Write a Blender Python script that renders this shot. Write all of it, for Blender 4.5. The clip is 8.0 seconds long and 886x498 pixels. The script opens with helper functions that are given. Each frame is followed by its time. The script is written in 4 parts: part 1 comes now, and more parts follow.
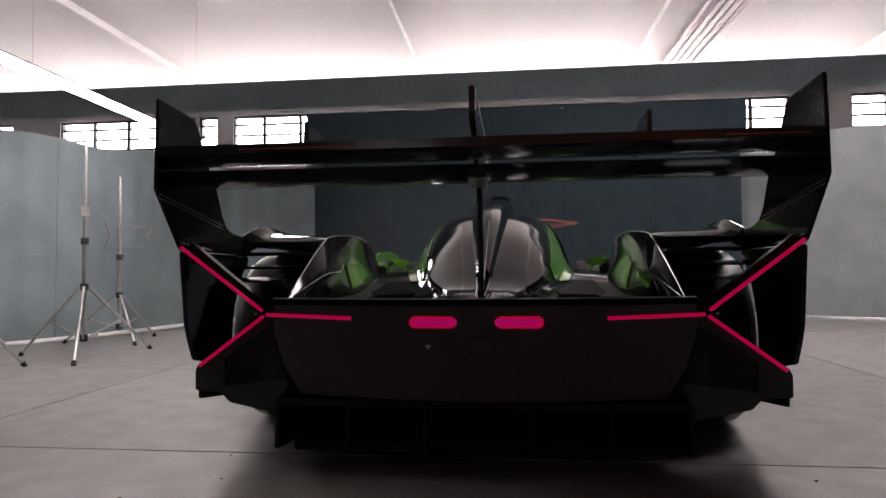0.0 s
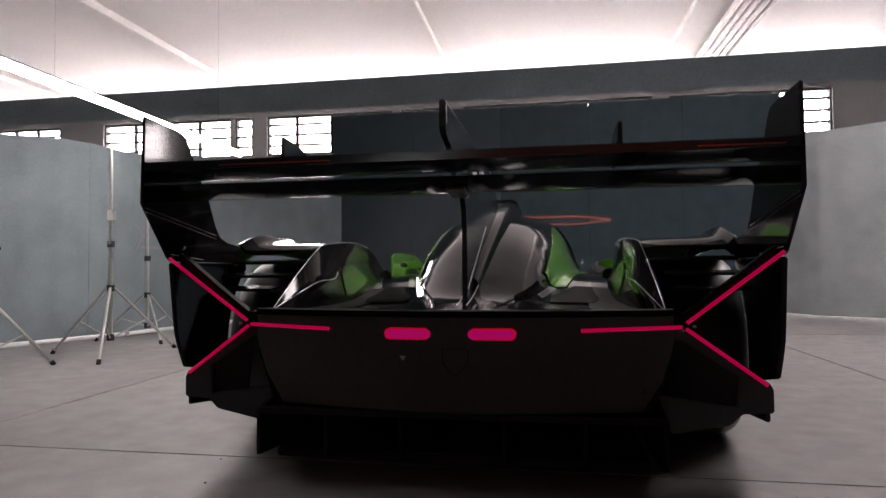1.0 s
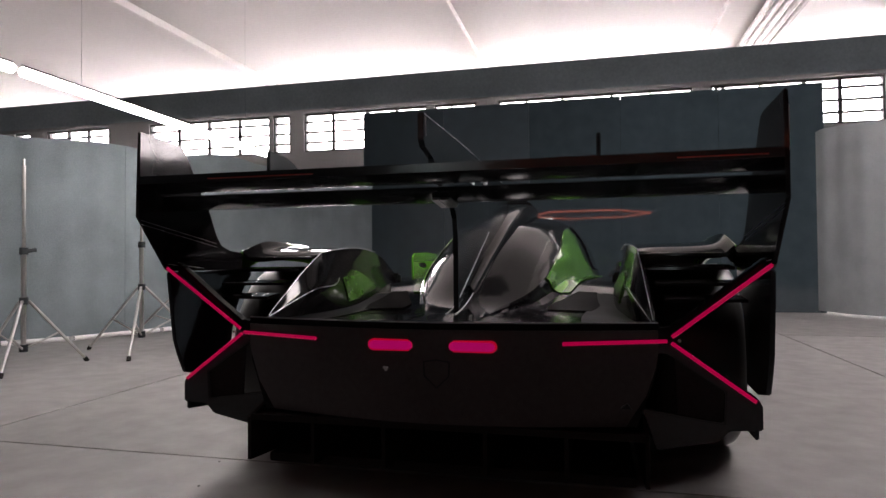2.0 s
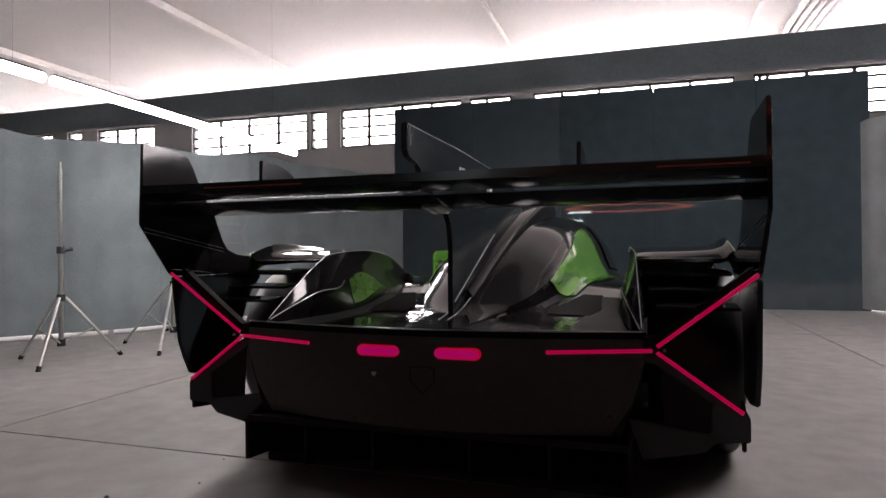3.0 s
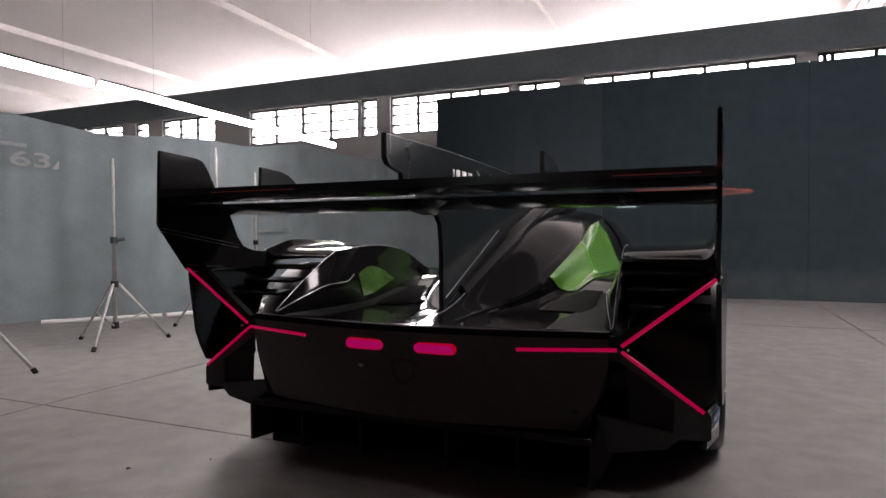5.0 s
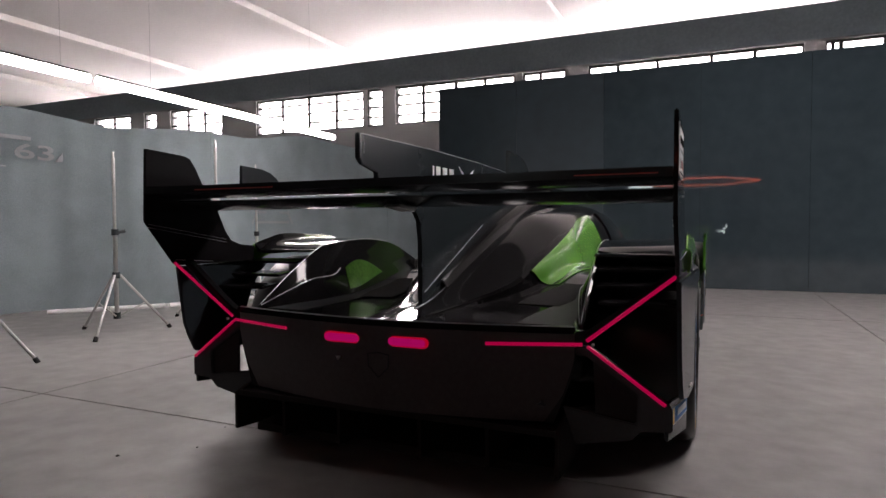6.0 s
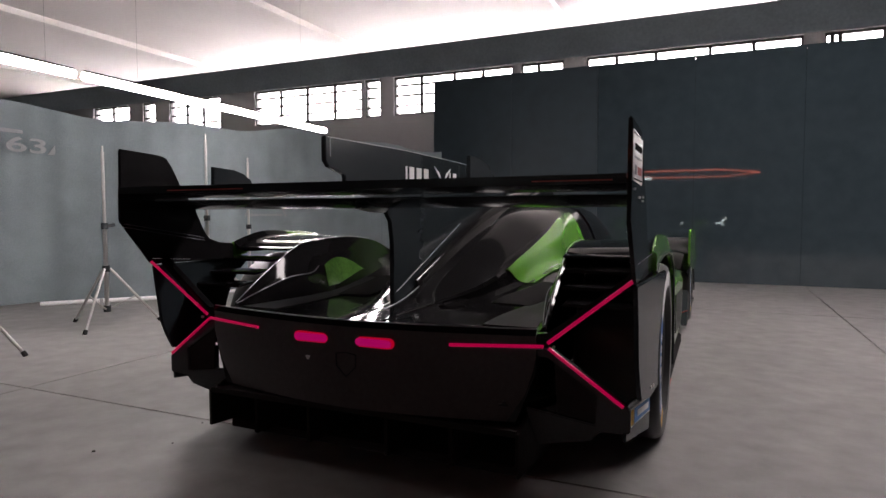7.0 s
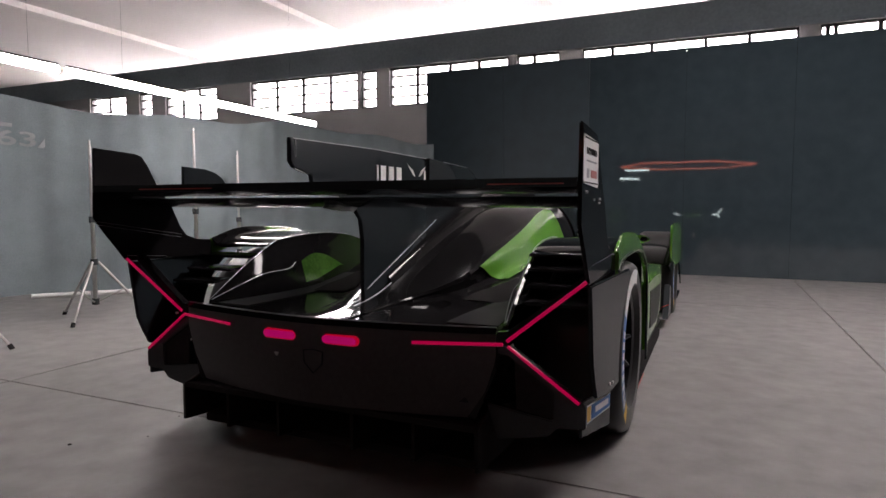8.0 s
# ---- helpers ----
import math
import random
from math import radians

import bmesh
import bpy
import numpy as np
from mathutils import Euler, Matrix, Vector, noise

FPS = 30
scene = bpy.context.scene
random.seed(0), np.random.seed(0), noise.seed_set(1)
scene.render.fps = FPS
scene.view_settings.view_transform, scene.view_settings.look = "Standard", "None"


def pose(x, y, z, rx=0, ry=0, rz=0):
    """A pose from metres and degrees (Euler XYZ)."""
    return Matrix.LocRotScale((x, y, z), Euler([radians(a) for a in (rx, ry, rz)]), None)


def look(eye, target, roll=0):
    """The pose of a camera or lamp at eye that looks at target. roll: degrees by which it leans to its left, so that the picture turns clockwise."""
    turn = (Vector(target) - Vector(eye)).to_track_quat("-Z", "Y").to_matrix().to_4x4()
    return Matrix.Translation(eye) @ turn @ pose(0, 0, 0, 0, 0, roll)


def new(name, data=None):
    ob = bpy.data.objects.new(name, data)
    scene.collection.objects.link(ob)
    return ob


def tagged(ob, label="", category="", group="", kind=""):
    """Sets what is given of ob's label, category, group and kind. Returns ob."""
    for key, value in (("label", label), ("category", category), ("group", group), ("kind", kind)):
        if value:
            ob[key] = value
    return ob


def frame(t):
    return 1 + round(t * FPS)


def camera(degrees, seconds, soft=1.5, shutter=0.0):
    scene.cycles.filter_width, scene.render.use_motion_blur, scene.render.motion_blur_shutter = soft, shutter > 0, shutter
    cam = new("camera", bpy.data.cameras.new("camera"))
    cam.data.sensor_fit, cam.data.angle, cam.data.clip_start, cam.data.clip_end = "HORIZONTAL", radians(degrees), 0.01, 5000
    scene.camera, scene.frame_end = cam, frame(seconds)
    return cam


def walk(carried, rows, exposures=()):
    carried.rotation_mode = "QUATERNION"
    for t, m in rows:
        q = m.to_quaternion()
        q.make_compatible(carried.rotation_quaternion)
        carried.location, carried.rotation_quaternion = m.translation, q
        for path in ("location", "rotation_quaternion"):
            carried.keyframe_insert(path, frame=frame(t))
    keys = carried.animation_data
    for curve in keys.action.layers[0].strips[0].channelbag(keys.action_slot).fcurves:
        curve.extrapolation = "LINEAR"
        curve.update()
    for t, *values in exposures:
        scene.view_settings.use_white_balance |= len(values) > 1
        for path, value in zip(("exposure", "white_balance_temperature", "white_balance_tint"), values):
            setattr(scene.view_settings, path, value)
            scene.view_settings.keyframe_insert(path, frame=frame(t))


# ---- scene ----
cam = camera(71.5, 8.0)
PATH = [
    (0, (0.105, -1.952, 0.633), (-0.112, 0.035, 0.702), -0.5),
    (0.5, (0.2, -1.956, 0.65), (-0.077, 0.024, 0.715), -0.5),
    (1, (0.3, -1.944, 0.681), (-0.039, 0.027, 0.737), -0.5),
    (1.5, (0.39, -1.927, 0.711), (-0.014, 0.031, 0.756), -0.5),
    (3, (0.65, -1.885, 0.784), (0.048, 0.022, 0.793), -0.5),
    (3.5, (0.718, -1.875, 0.803), (0.06, 0.013, 0.801), -0.5),
    (4, (0.788, -1.879, 0.82), (0.073, -0.011, 0.808), -0.4),
    (5.5, (0.991, -1.921, 0.848), (0.198, -0.086, 0.788), -0.3),
    (6, (1.057, -1.914, 0.865), (0.251, -0.085, 0.787), -0.3),
    (6.5, (1.117, -1.9, 0.889), (0.306, -0.075, 0.797), -0.2),
    (7, (1.178, -1.887, 0.907), (0.366, -0.063, 0.796), -0.1),
    (7.5, (1.235, -1.879, 0.924), (0.424, -0.055, 0.796), 0.0),
    (8, (1.306, -1.871, 0.941), (0.494, -0.049, 0.798), 0.0),
]
walk(cam, [(t, look(eye, target, roll)) for t, eye, target, roll in PATH])

# ---- light ----
world = bpy.data.worlds.new("world")
scene.world = world
world.use_nodes = True
sky = world.node_tree.nodes.new("ShaderNodeTexSky")
sky.sky_type, sky.sun_disc = "NISHITA", False
sky.sun_elevation, sky.sun_rotation = radians(35), radians(10)
world.node_tree.nodes["Background"].inputs["Strength"].default_value = 0.08
world.node_tree.links.new(sky.outputs["Color"], world.node_tree.nodes["Background"].inputs["Color"])


WINDOW_GLOW, TUBE_GLOW, SOFT_GLOW = 50.0, 88.0, 44.0
# ---- materials ----


def mat(name, colour, rough=0.5, metal=0.0, scale=6.0, vary=0.12, fine=60.0, bump=0.0, coat=0.0, rough_vary=0.08, glow=0.0, spec=0.5, random_vary=0.0, off=None, ior=1.5):
    m = bpy.data.materials.new(name)
    m.use_nodes = True
    nt = m.node_tree
    b = nt.nodes["Principled BSDF"]
    geo = nt.nodes.new("ShaderNodeTexCoord")
    big = nt.nodes.new("ShaderNodeTexNoise")
    big.inputs["Scale"].default_value, big.inputs["Detail"].default_value = scale, 5.0
    small = nt.nodes.new("ShaderNodeTexNoise")
    small.inputs["Scale"].default_value, small.inputs["Detail"].default_value = fine, 3.0
    for n in (big, small):
        nt.links.new(geo.outputs["Object"], n.inputs["Vector"])
    add = nt.nodes.new("ShaderNodeMath")
    add.operation = "ADD"
    nt.links.new(big.outputs["Fac"], add.inputs[0])
    nt.links.new(small.outputs["Fac"], add.inputs[1])
    span = nt.nodes.new("ShaderNodeMapRange")
    span.inputs["From Min"].default_value, span.inputs["From Max"].default_value = 0.6, 1.4
    span.inputs["To Min"].default_value, span.inputs["To Max"].default_value = 1 - vary, 1 + vary
    nt.links.new(add.outputs[0], span.inputs["Value"])
    last = span.outputs["Result"]
    if random_vary:
        info = nt.nodes.new("ShaderNodeObjectInfo")
        rr = nt.nodes.new("ShaderNodeMapRange")
        rr.inputs["To Min"].default_value, rr.inputs["To Max"].default_value = 1 - random_vary, 1 + random_vary
        nt.links.new(info.outputs["Random"], rr.inputs["Value"])
        mul = nt.nodes.new("ShaderNodeMath")
        mul.operation = "MULTIPLY"
        nt.links.new(last, mul.inputs[0])
        nt.links.new(rr.outputs["Result"], mul.inputs[1])
        last = mul.outputs[0]
    mix = nt.nodes.new("ShaderNodeVectorMath")
    mix.operation = "SCALE"
    mix.inputs[0].default_value = off or colour
    nt.links.new(last, mix.inputs["Scale"])
    nt.links.new(mix.outputs[0], b.inputs["Base Color"])
    rg = nt.nodes.new("ShaderNodeMapRange")
    rg.inputs["To Min"].default_value, rg.inputs["To Max"].default_value = max(0.02, rough - rough_vary), min(1, rough + rough_vary)
    nt.links.new(big.outputs["Fac"], rg.inputs["Value"])
    nt.links.new(rg.outputs["Result"], b.inputs["Roughness"])
    b.inputs["Metallic"].default_value = metal
    b.inputs["Specular IOR Level"].default_value = spec
    b.inputs["IOR"].default_value = ior
    b.inputs["Coat Weight"].default_value = coat
    b.inputs["Coat Roughness"].default_value = 0.04
    if bump:
        bp = nt.nodes.new("ShaderNodeBump")
        bp.inputs["Strength"].default_value, bp.inputs["Distance"].default_value = bump, 0.01
        nt.links.new(add.outputs[0], bp.inputs["Height"])
        nt.links.new(bp.outputs["Normal"], b.inputs["Normal"])
    if glow:
        b.inputs["Emission Color"].default_value = (*colour, 1)
        b.inputs["Emission Strength"].default_value = glow
    return m


M_BLACK = mat("black_lacquer", (0.009, 0.0085, 0.009), 0.08, 0.0, 3.0, 0.04, 20.0, rough_vary=0.02, spec=0.16)
M_CARBON = mat("satin_carbon", (0.034, 0.038, 0.041), 0.24, 0.0, 5.0, 0.08, 80.0, spec=0.3, rough_vary=0.015)
M_DARK = mat("matt_black", (0.022, 0.021, 0.021), 0.9, 0.0, 8.0, 0.2, spec=0.1)
M_WING = mat("gloss_wing_carbon", (0.018, 0.022, 0.024), 0.17, 0.0, 5.0, 0.06, 60.0, spec=0.35, rough_vary=0.015)
# Pale metal for thin rods that draw highlights along the car's edges.
M_GLINT = mat("edge_highlight", (0.5, 0.51, 0.53), 0.34, 0.7, 8.0, 0.1)
M_GREEN = mat("green_lacquer", (0.105, 0.285, 0.032), 0.16, 0.0, 2.0, 0.06, 60.0, coat=0.7, rough_vary=0.04)
# Dim green for the cover panel's reflection painted on the fender flank.
M_FLANK = mat("flank_green_reflection", (0.050, 0.125, 0.020), 0.25, 0.0, 9.0, 0.35, 60.0, coat=0.4)
M_RUBBER = mat("tyre_rubber", (0.020, 0.0195, 0.0195), 0.38, 0.0, 10.0, 0.2, 120.0, bump=0.02, spec=0.3)
M_RIM = mat("dark_rim", (0.02, 0.02, 0.022), 0.3, 0.7, 10.0, 0.15)
M_STEEL = mat("scuffed_steel", (0.45, 0.44, 0.43), 0.35, 0.9, 14.0, 0.2, 150.0)
M_GLASS = mat("dark_canopy_glass", (0.008, 0.009, 0.01), 0.05, 0.0, 2.0, 0.1, 40.0, rough_vary=0.02, spec=0.7)
M_RED = mat("red_paint", (0.35, 0.03, 0.02), 0.35, 0.0, 8.0, 0.1)
M_LED = mat("pink_tail_led", (1.0, 0.0, 0.12), 0.3, glow=0.31, off=(0.08, 0.0, 0.02))
M_LAMP = mat("pink_brake_led", (1.0, 0.0, 0.26), 0.3, glow=0.31, off=(0.08, 0.0, 0.02))
M_RIMRED = mat("red_lamp_rim", (1.0, 0.0, 0.04), 0.3, glow=0.32, off=(0.08, 0.0, 0.01))
M_WHITE = mat("white_print", (0.75, 0.74, 0.74), 0.45, 0.0, 12.0, 0.05)
M_BLUE = mat("blue_print", (0.035, 0.14, 0.40), 0.5, 0.0, 12.0, 0.08)
M_YELLOW = mat("yellow_print", (0.70, 0.42, 0.04), 0.5, 0.0, 12.0, 0.08)
M_GREY = mat("grey_print", (0.30, 0.31, 0.32), 0.6, 0.0, 12.0, 0.1)
M_PRINT = mat("faded_drape_print", (0.21, 0.22, 0.23), 0.8, 0.0, 12.0, 0.15)
M_CONCRETE = mat("polished_concrete", (0.20, 0.193, 0.189), 0.46, 0.0, 1.1, 0.36, 7.0, bump=0.03, rough_vary=0.14, random_vary=0.05)
M_JOINT = mat("joint_filler", (0.05, 0.048, 0.045), 0.9, 0.0, 8.0, 0.2)
M_PLASTER = mat("cream_plaster", (0.82, 0.79, 0.765), 0.85, 0.0, 0.7, 0.06, 18.0, bump=0.05)
M_BEAM = mat("grey_beam_paint", (0.135, 0.165, 0.18), 0.8, 0.0, 1.5, 0.2, 25.0, bump=0.05)
# Dark tone of the outer walls and the unseen rear ceiling, limits fill.
M_BACK = mat("dark_hall_surface", (0.085, 0.087, 0.092), 0.8, 0.0, 1.2, 0.2, 25.0, bump=0.05)
M_WALL = mat("grey_wall_paint", (0.13, 0.13, 0.13), 0.85, 0.0, 1.2, 0.12, 25.0, bump=0.05)
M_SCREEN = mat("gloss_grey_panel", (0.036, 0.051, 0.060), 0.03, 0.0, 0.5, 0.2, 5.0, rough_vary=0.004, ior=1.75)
M_SATIN = mat("satin_grey_panel", (0.027, 0.042, 0.052), 0.5, 0.0, 0.5, 0.2, 5.0, spec=0.4)
M_DRAPE = mat("dark_drape_cloth", (0.165, 0.198, 0.212), 0.9, 0.0, 2.5, 0.3, 140.0, bump=0.15)
M_DRAPE2 = mat("mid_grey_drape_cloth", (0.24, 0.255, 0.265), 0.9, 0.0, 2.5, 0.3, 140.0, bump=0.15)
M_FRAME = mat("window_frame_paint", (0.022, 0.022, 0.023), 0.7, 0.0, 6.0, 0.12, spec=0.1)
M_SKY = mat("bright_overcast", (1.0, 0.89, 0.905), 1.0, glow=WINDOW_GLOW, vary=0.02)
M_TUBE = mat("tube_diffuser", (1.0, 0.90, 0.88), 0.5, glow=TUBE_GLOW, vary=0.01)
M_SOFT = mat("softbox_cloth", (1.0, 0.90, 0.90), 0.9, glow=SOFT_GLOW, vary=0.01)
M_RING = mat("orange_ring_led", (1.0, 0.22, 0.13), 0.5, glow=4.5, vary=0.01)
M_DRL = mat("white_drl", (0.85, 1.0, 1.0), 0.5, glow=10.0, vary=0.01)
M_PIPE = mat("pale_pipe_paint", (0.55, 0.53, 0.51), 0.5, 0.0, 8.0, 0.12)

# ---- mesh helpers ----


def mesh_of(name, verts, faces, material, smooth=35, bevel=0.0):
    me = bpy.data.meshes.new(name)
    bm = bmesh.new()
    vs = [bm.verts.new(v) for v in verts]
    for f in faces:
        if len(set(f)) > 2:
            try:
                bm.faces.new([vs[i] for i in f])
            except ValueError:
                pass
    bmesh.ops.remove_doubles(bm, verts=bm.verts, dist=1e-5)
    bmesh.ops.recalc_face_normals(bm, faces=bm.faces)
    if bevel:
        edges = [e for e in bm.edges if len(e.link_faces) == 2 and e.calc_face_angle(0) > 0.6]
        bmesh.ops.bevel(bm, geom=edges, offset=bevel, segments=2, affect="EDGES", clamp_overlap=True)
    bm.to_mesh(me)
    bm.free()
    me.materials.append(material)
    if smooth:
        me.polygons.foreach_set("use_smooth", [True] * len(me.polygons))
        me.set_sharp_from_angle(angle=radians(smooth))
    return me


def part(name, me, parent, label=""):
    ob = new(name, me)
    ob.parent = parent
    if label:
        ob["label"] = label
    return ob


def thing(name, label, category, group="", kind="", at=(0, 0, 0), turn=0):
    ob = new(name)
    ob.empty_display_size = 0.1
    ob.matrix_world = pose(*at, 0, 0, turn)
    return tagged(ob, label, category, group, kind)


def box(x0, y0, z0, x1, y1, z1):
    v = [(x, y, z) for x in (x0, x1) for y in (y0, y1) for z in (z0, z1)]
    f = [(0, 1, 3, 2), (4, 6, 7, 5), (0, 4, 5, 1), (2, 3, 7, 6), (0, 2, 6, 4), (1, 5, 7, 3)]
    return v, f


def joined(*solids):
    v, f = [], []
    for a, b in solids:
        n = len(v)
        v += list(a)
        f += [tuple(i + n for i in q) for q in b]
    return v, f


def prism(poly, axis, a, b):
    """A polygon of pairs, swept along an axis from a to b."""
    put = {"x": lambda p, s: (s, p[0], p[1]), "y": lambda p, s: (p[0], s, p[1]), "z": lambda p, s: (p[0], p[1], s)}[axis]
    n = len(poly)
    v = [put(p, a) for p in poly] + [put(p, b) for p in poly]
    f = [tuple(range(n)), tuple(range(2 * n - 1, n - 1, -1))]
    f += [(i, (i + 1) % n, n + (i + 1) % n, n + i) for i in range(n)]
    return v, f


def rod(a, b, r, n=10, r2=None):
    a, b = Vector(a), Vector(b)
    q = (b - a).to_track_quat("Z", "Y")
    v, f = [], []
    for p, rr in ((a, r), (b, r if r2 is None else r2)):
        v += [tuple(p + q @ Vector((rr * math.cos(k * math.tau / n), rr * math.sin(k * math.tau / n), 0))) for k in range(n)]
    f = [(k, (k + 1) % n, n + (k + 1) % n, n + k) for k in range(n)] + [tuple(range(n - 1, -1, -1)), tuple(range(n, 2 * n))]
    return v, f


def lathe(profile, n=48, axis="x"):
    """Pairs (along, radius) turned round the axis, closed as a ring."""
    v, f, m = [], [], len(profile)
    for k in range(n):
        c, s = math.cos(k * math.tau / n), math.sin(k * math.tau / n)
        v += [(p[0], p[1] * c, p[1] * s) for p in profile]
    for k in range(n):
        for j in range(m):
            f.append((k * m + j, k * m + (j + 1) % m, ((k + 1) % n) * m + (j + 1) % m, ((k + 1) % n) * m + j))
    return v, f


def moved(solid, m):
    return [tuple(m @ Vector(p)) for p in solid[0]], solid[1]


def mirrored(solid, s):
    """The solid itself for s = 1, its mirror image in x for s = -1."""
    return [(p[0] * s, p[1], p[2]) for p in solid[0]], solid[1]


def spline(points, t):
    """Catmull-Rom through rows of numbers keyed by their first one."""
    k = max(0, min(len(points) - 2, next((i for i in range(len(points) - 1) if t <= points[i + 1][0]), len(points) - 2)))
    p1, p2 = points[k], points[k + 1]
    p0, p3 = points[max(0, k - 1)], points[min(len(points) - 1, k + 2)]
    h = p2[0] - p1[0]
    u = (t - p1[0]) / h
    out = []
    for a, b, c, d in zip(p0, p1, p2, p3):
        m1 = (c - a) / max(1e-6, p2[0] - p0[0]) * h
        m2 = (d - b) / max(1e-6, p3[0] - p1[0]) * h
        out.append((2 * u ** 3 - 3 * u * u + 1) * b + (u ** 3 - 2 * u * u + u) * m1 + (3 * u * u - 2 * u ** 3) * c + (u ** 3 - u * u) * m2)
    return out


def grid(fn, us, vs, closed=False):
    v = [fn(u, w) for w in vs for u in us]
    n, m = len(us), len(vs)
    f = [(j * n + i, j * n + i + 1, (j + 1) * n + i + 1, (j + 1) * n + i) for j in range(m - 1) for i in range(n - 1)]
    return v, f


def shell(fn, us, vs, thick):
    """A patch with thickness: fn(u, v) gives the outer point, thick is pushed along the patch's normal."""
    v, f = grid(fn, us, vs)
    n, m = len(us), len(vs)
    co = [Vector(p) for p in v]
    inner = []
    for j in range(m):
        for i in range(n):
            du = co[j * n + min(i + 1, n - 1)] - co[j * n + max(i - 1, 0)]
            dv = co[min(j + 1, m - 1) * n + i] - co[max(j - 1, 0) * n + i]
            nn = du.cross(dv)
            inner.append(co[j * n + i] - (nn.normalized() if nn.length > 1e-9 else Vector((0, 0, 1))) * thick)
    k = len(co)
    f = f + [tuple(i + k for i in reversed(q)) for q in f]
    rim = [i for i in range(n)] + [j * n + n - 1 for j in range(1, m)] + [(m - 1) * n + i for i in range(n - 2, -1, -1)] + [j * n for j in range(m - 2, 0, -1)]
    f += [(rim[i], rim[(i + 1) % len(rim)], rim[(i + 1) % len(rim)] + k, rim[i] + k) for i in range(len(rim))]
    return [tuple(p) for p in co + inner], f


def steps(a, b, n):
    return [a + (b - a) * i / n for i in range(n + 1)]


# ---- the hall ----
SLAB, X0, Y0 = 4.33, -2.13, 0.14
CEILING_Z, WALL_Y, SILL_Z = 5.0, 13.0, 3.6
floor = tagged(new("floor", mesh_of("floor", *box(-22, -12, -0.25, 16, 14, -0.012), M_JOINT, 0)), "grey polished concrete slab floor with dark saw-cut joints", "floor", kind="structure")

wall_me = joined(
    box(-22, WALL_Y, -0.2, 16, WALL_Y + 0.3, SILL_Z), box(-22, WALL_Y, 4.62, 16, WALL_Y + 0.3, 5.1),
    box(-22, WALL_Y, SILL_Z, -18.8, WALL_Y + 0.3, 4.62), box(13.2, WALL_Y, SILL_Z, 16, WALL_Y + 0.3, 4.62))
wall_north = tagged(new("wall_north", mesh_of("wall_north", *wall_me, M_WALL, 0)), "grey painted hall wall with a high band of windows", "wall", kind="structure")
for nm, b in (("wall_west", box(-22.3, -12, -0.2, -22, 13.3, 5.1)), ("wall_east", box(16, -12, -0.2, 16.3, 13.3, 5.1)), ("wall_south", box(-22.3, -12.3, -0.2, 16.3, -12, 5.1))):
    tagged(new(nm, mesh_of(nm, *b, M_BACK, 0)), "dark grey painted hall wall", "wall", kind="structure")
tagged(new("ceiling", mesh_of("ceiling", *box(-22.3, 5.0, CEILING_Z, 16.3, 13.3, CEILING_Z + 0.25), M_PLASTER, 0)), "cream plaster hall ceiling", "ceiling", kind="structure")
# Unseen bay, made dark so that little light falls from above and behind.
tagged(new("ceiling", mesh_of("ceiling", *box(-22.3, -12.3, CEILING_Z, 16.3, 5.0, CEILING_Z + 0.25), M_BACK, 0)), "unseen rear ceiling bay, darkened to cut overhead light", "ceiling", kind="structure")
tagged(new("ceiling_beam", mesh_of("ceiling_beam", *prism([(8.5, 3.52), (8.5, 4.03), (8.72, 4.03), (8.72, 3.61)], "x", -22, 16), M_BEAM, 0, 0.01)), "deep grey painted beam spanning the hall under the ceiling", "beam", kind="structure")
for x in (-16.7, -11.8, -7.08, -1.99, 2.93, 7.3, 12.2):
    tagged(new("ceiling_joist", mesh_of("ceiling_joist", *box(x - 0.24, 5.0, CEILING_Z - 0.13, x + 0.24, WALL_Y, CEILING_Z - 0.002), M_PLASTER, 0, 0.01)), "cream plastered joist under the hall ceiling", "joist", "ceiling joists", "structure")
tagged(new("backdrop", mesh_of("backdrop", *box(-23, WALL_Y + 0.9, 2.5, 17, WALL_Y + 0.95, 6.0), M_SKY, 0)), "bright overcast daylight outside the windows", "sky", kind="structure")


def window(i, x0, x1, stops):
    z0, z1, y = SILL_Z, 4.62, WALL_Y
    win = thing("window_%d" % i, "wide steel-framed hall window with bright panes", "window", "hall windows", "structure", (0, 0, 0))
    fr = joined(box(x0, y + 0.05, z0, x1, y + 0.15, z0 + 0.05), box(x0, y + 0.05, z1 - 0.05, x1, y + 0.15, z1), box(x0, y + 0.05, z0 + 0.05, x0 + 0.04, y + 0.15, z1 - 0.05), box(x1 - 0.04, y + 0.05, z0 + 0.05, x1, y + 0.15, z1 - 0.05))
    part("window_frame", mesh_of("window_frame", *fr, M_FRAME, 0), win)
    for xx in stops:
        part("mullion", mesh_of("mullion", *box(xx - 0.04, y + 0.06, z0 + 0.05, xx + 0.04, y + 0.14, z1 - 0.05), M_FRAME, 0), win)
    for zz in (3.86, 4.13, 4.40):
        part("glazing_bar", mesh_of("glazing_bar", *box(x0 + 0.04, y + 0.08, zz - 0.028, x1 - 0.04, y + 0.12, zz + 0.028), M_FRAME, 0), win)
    return win


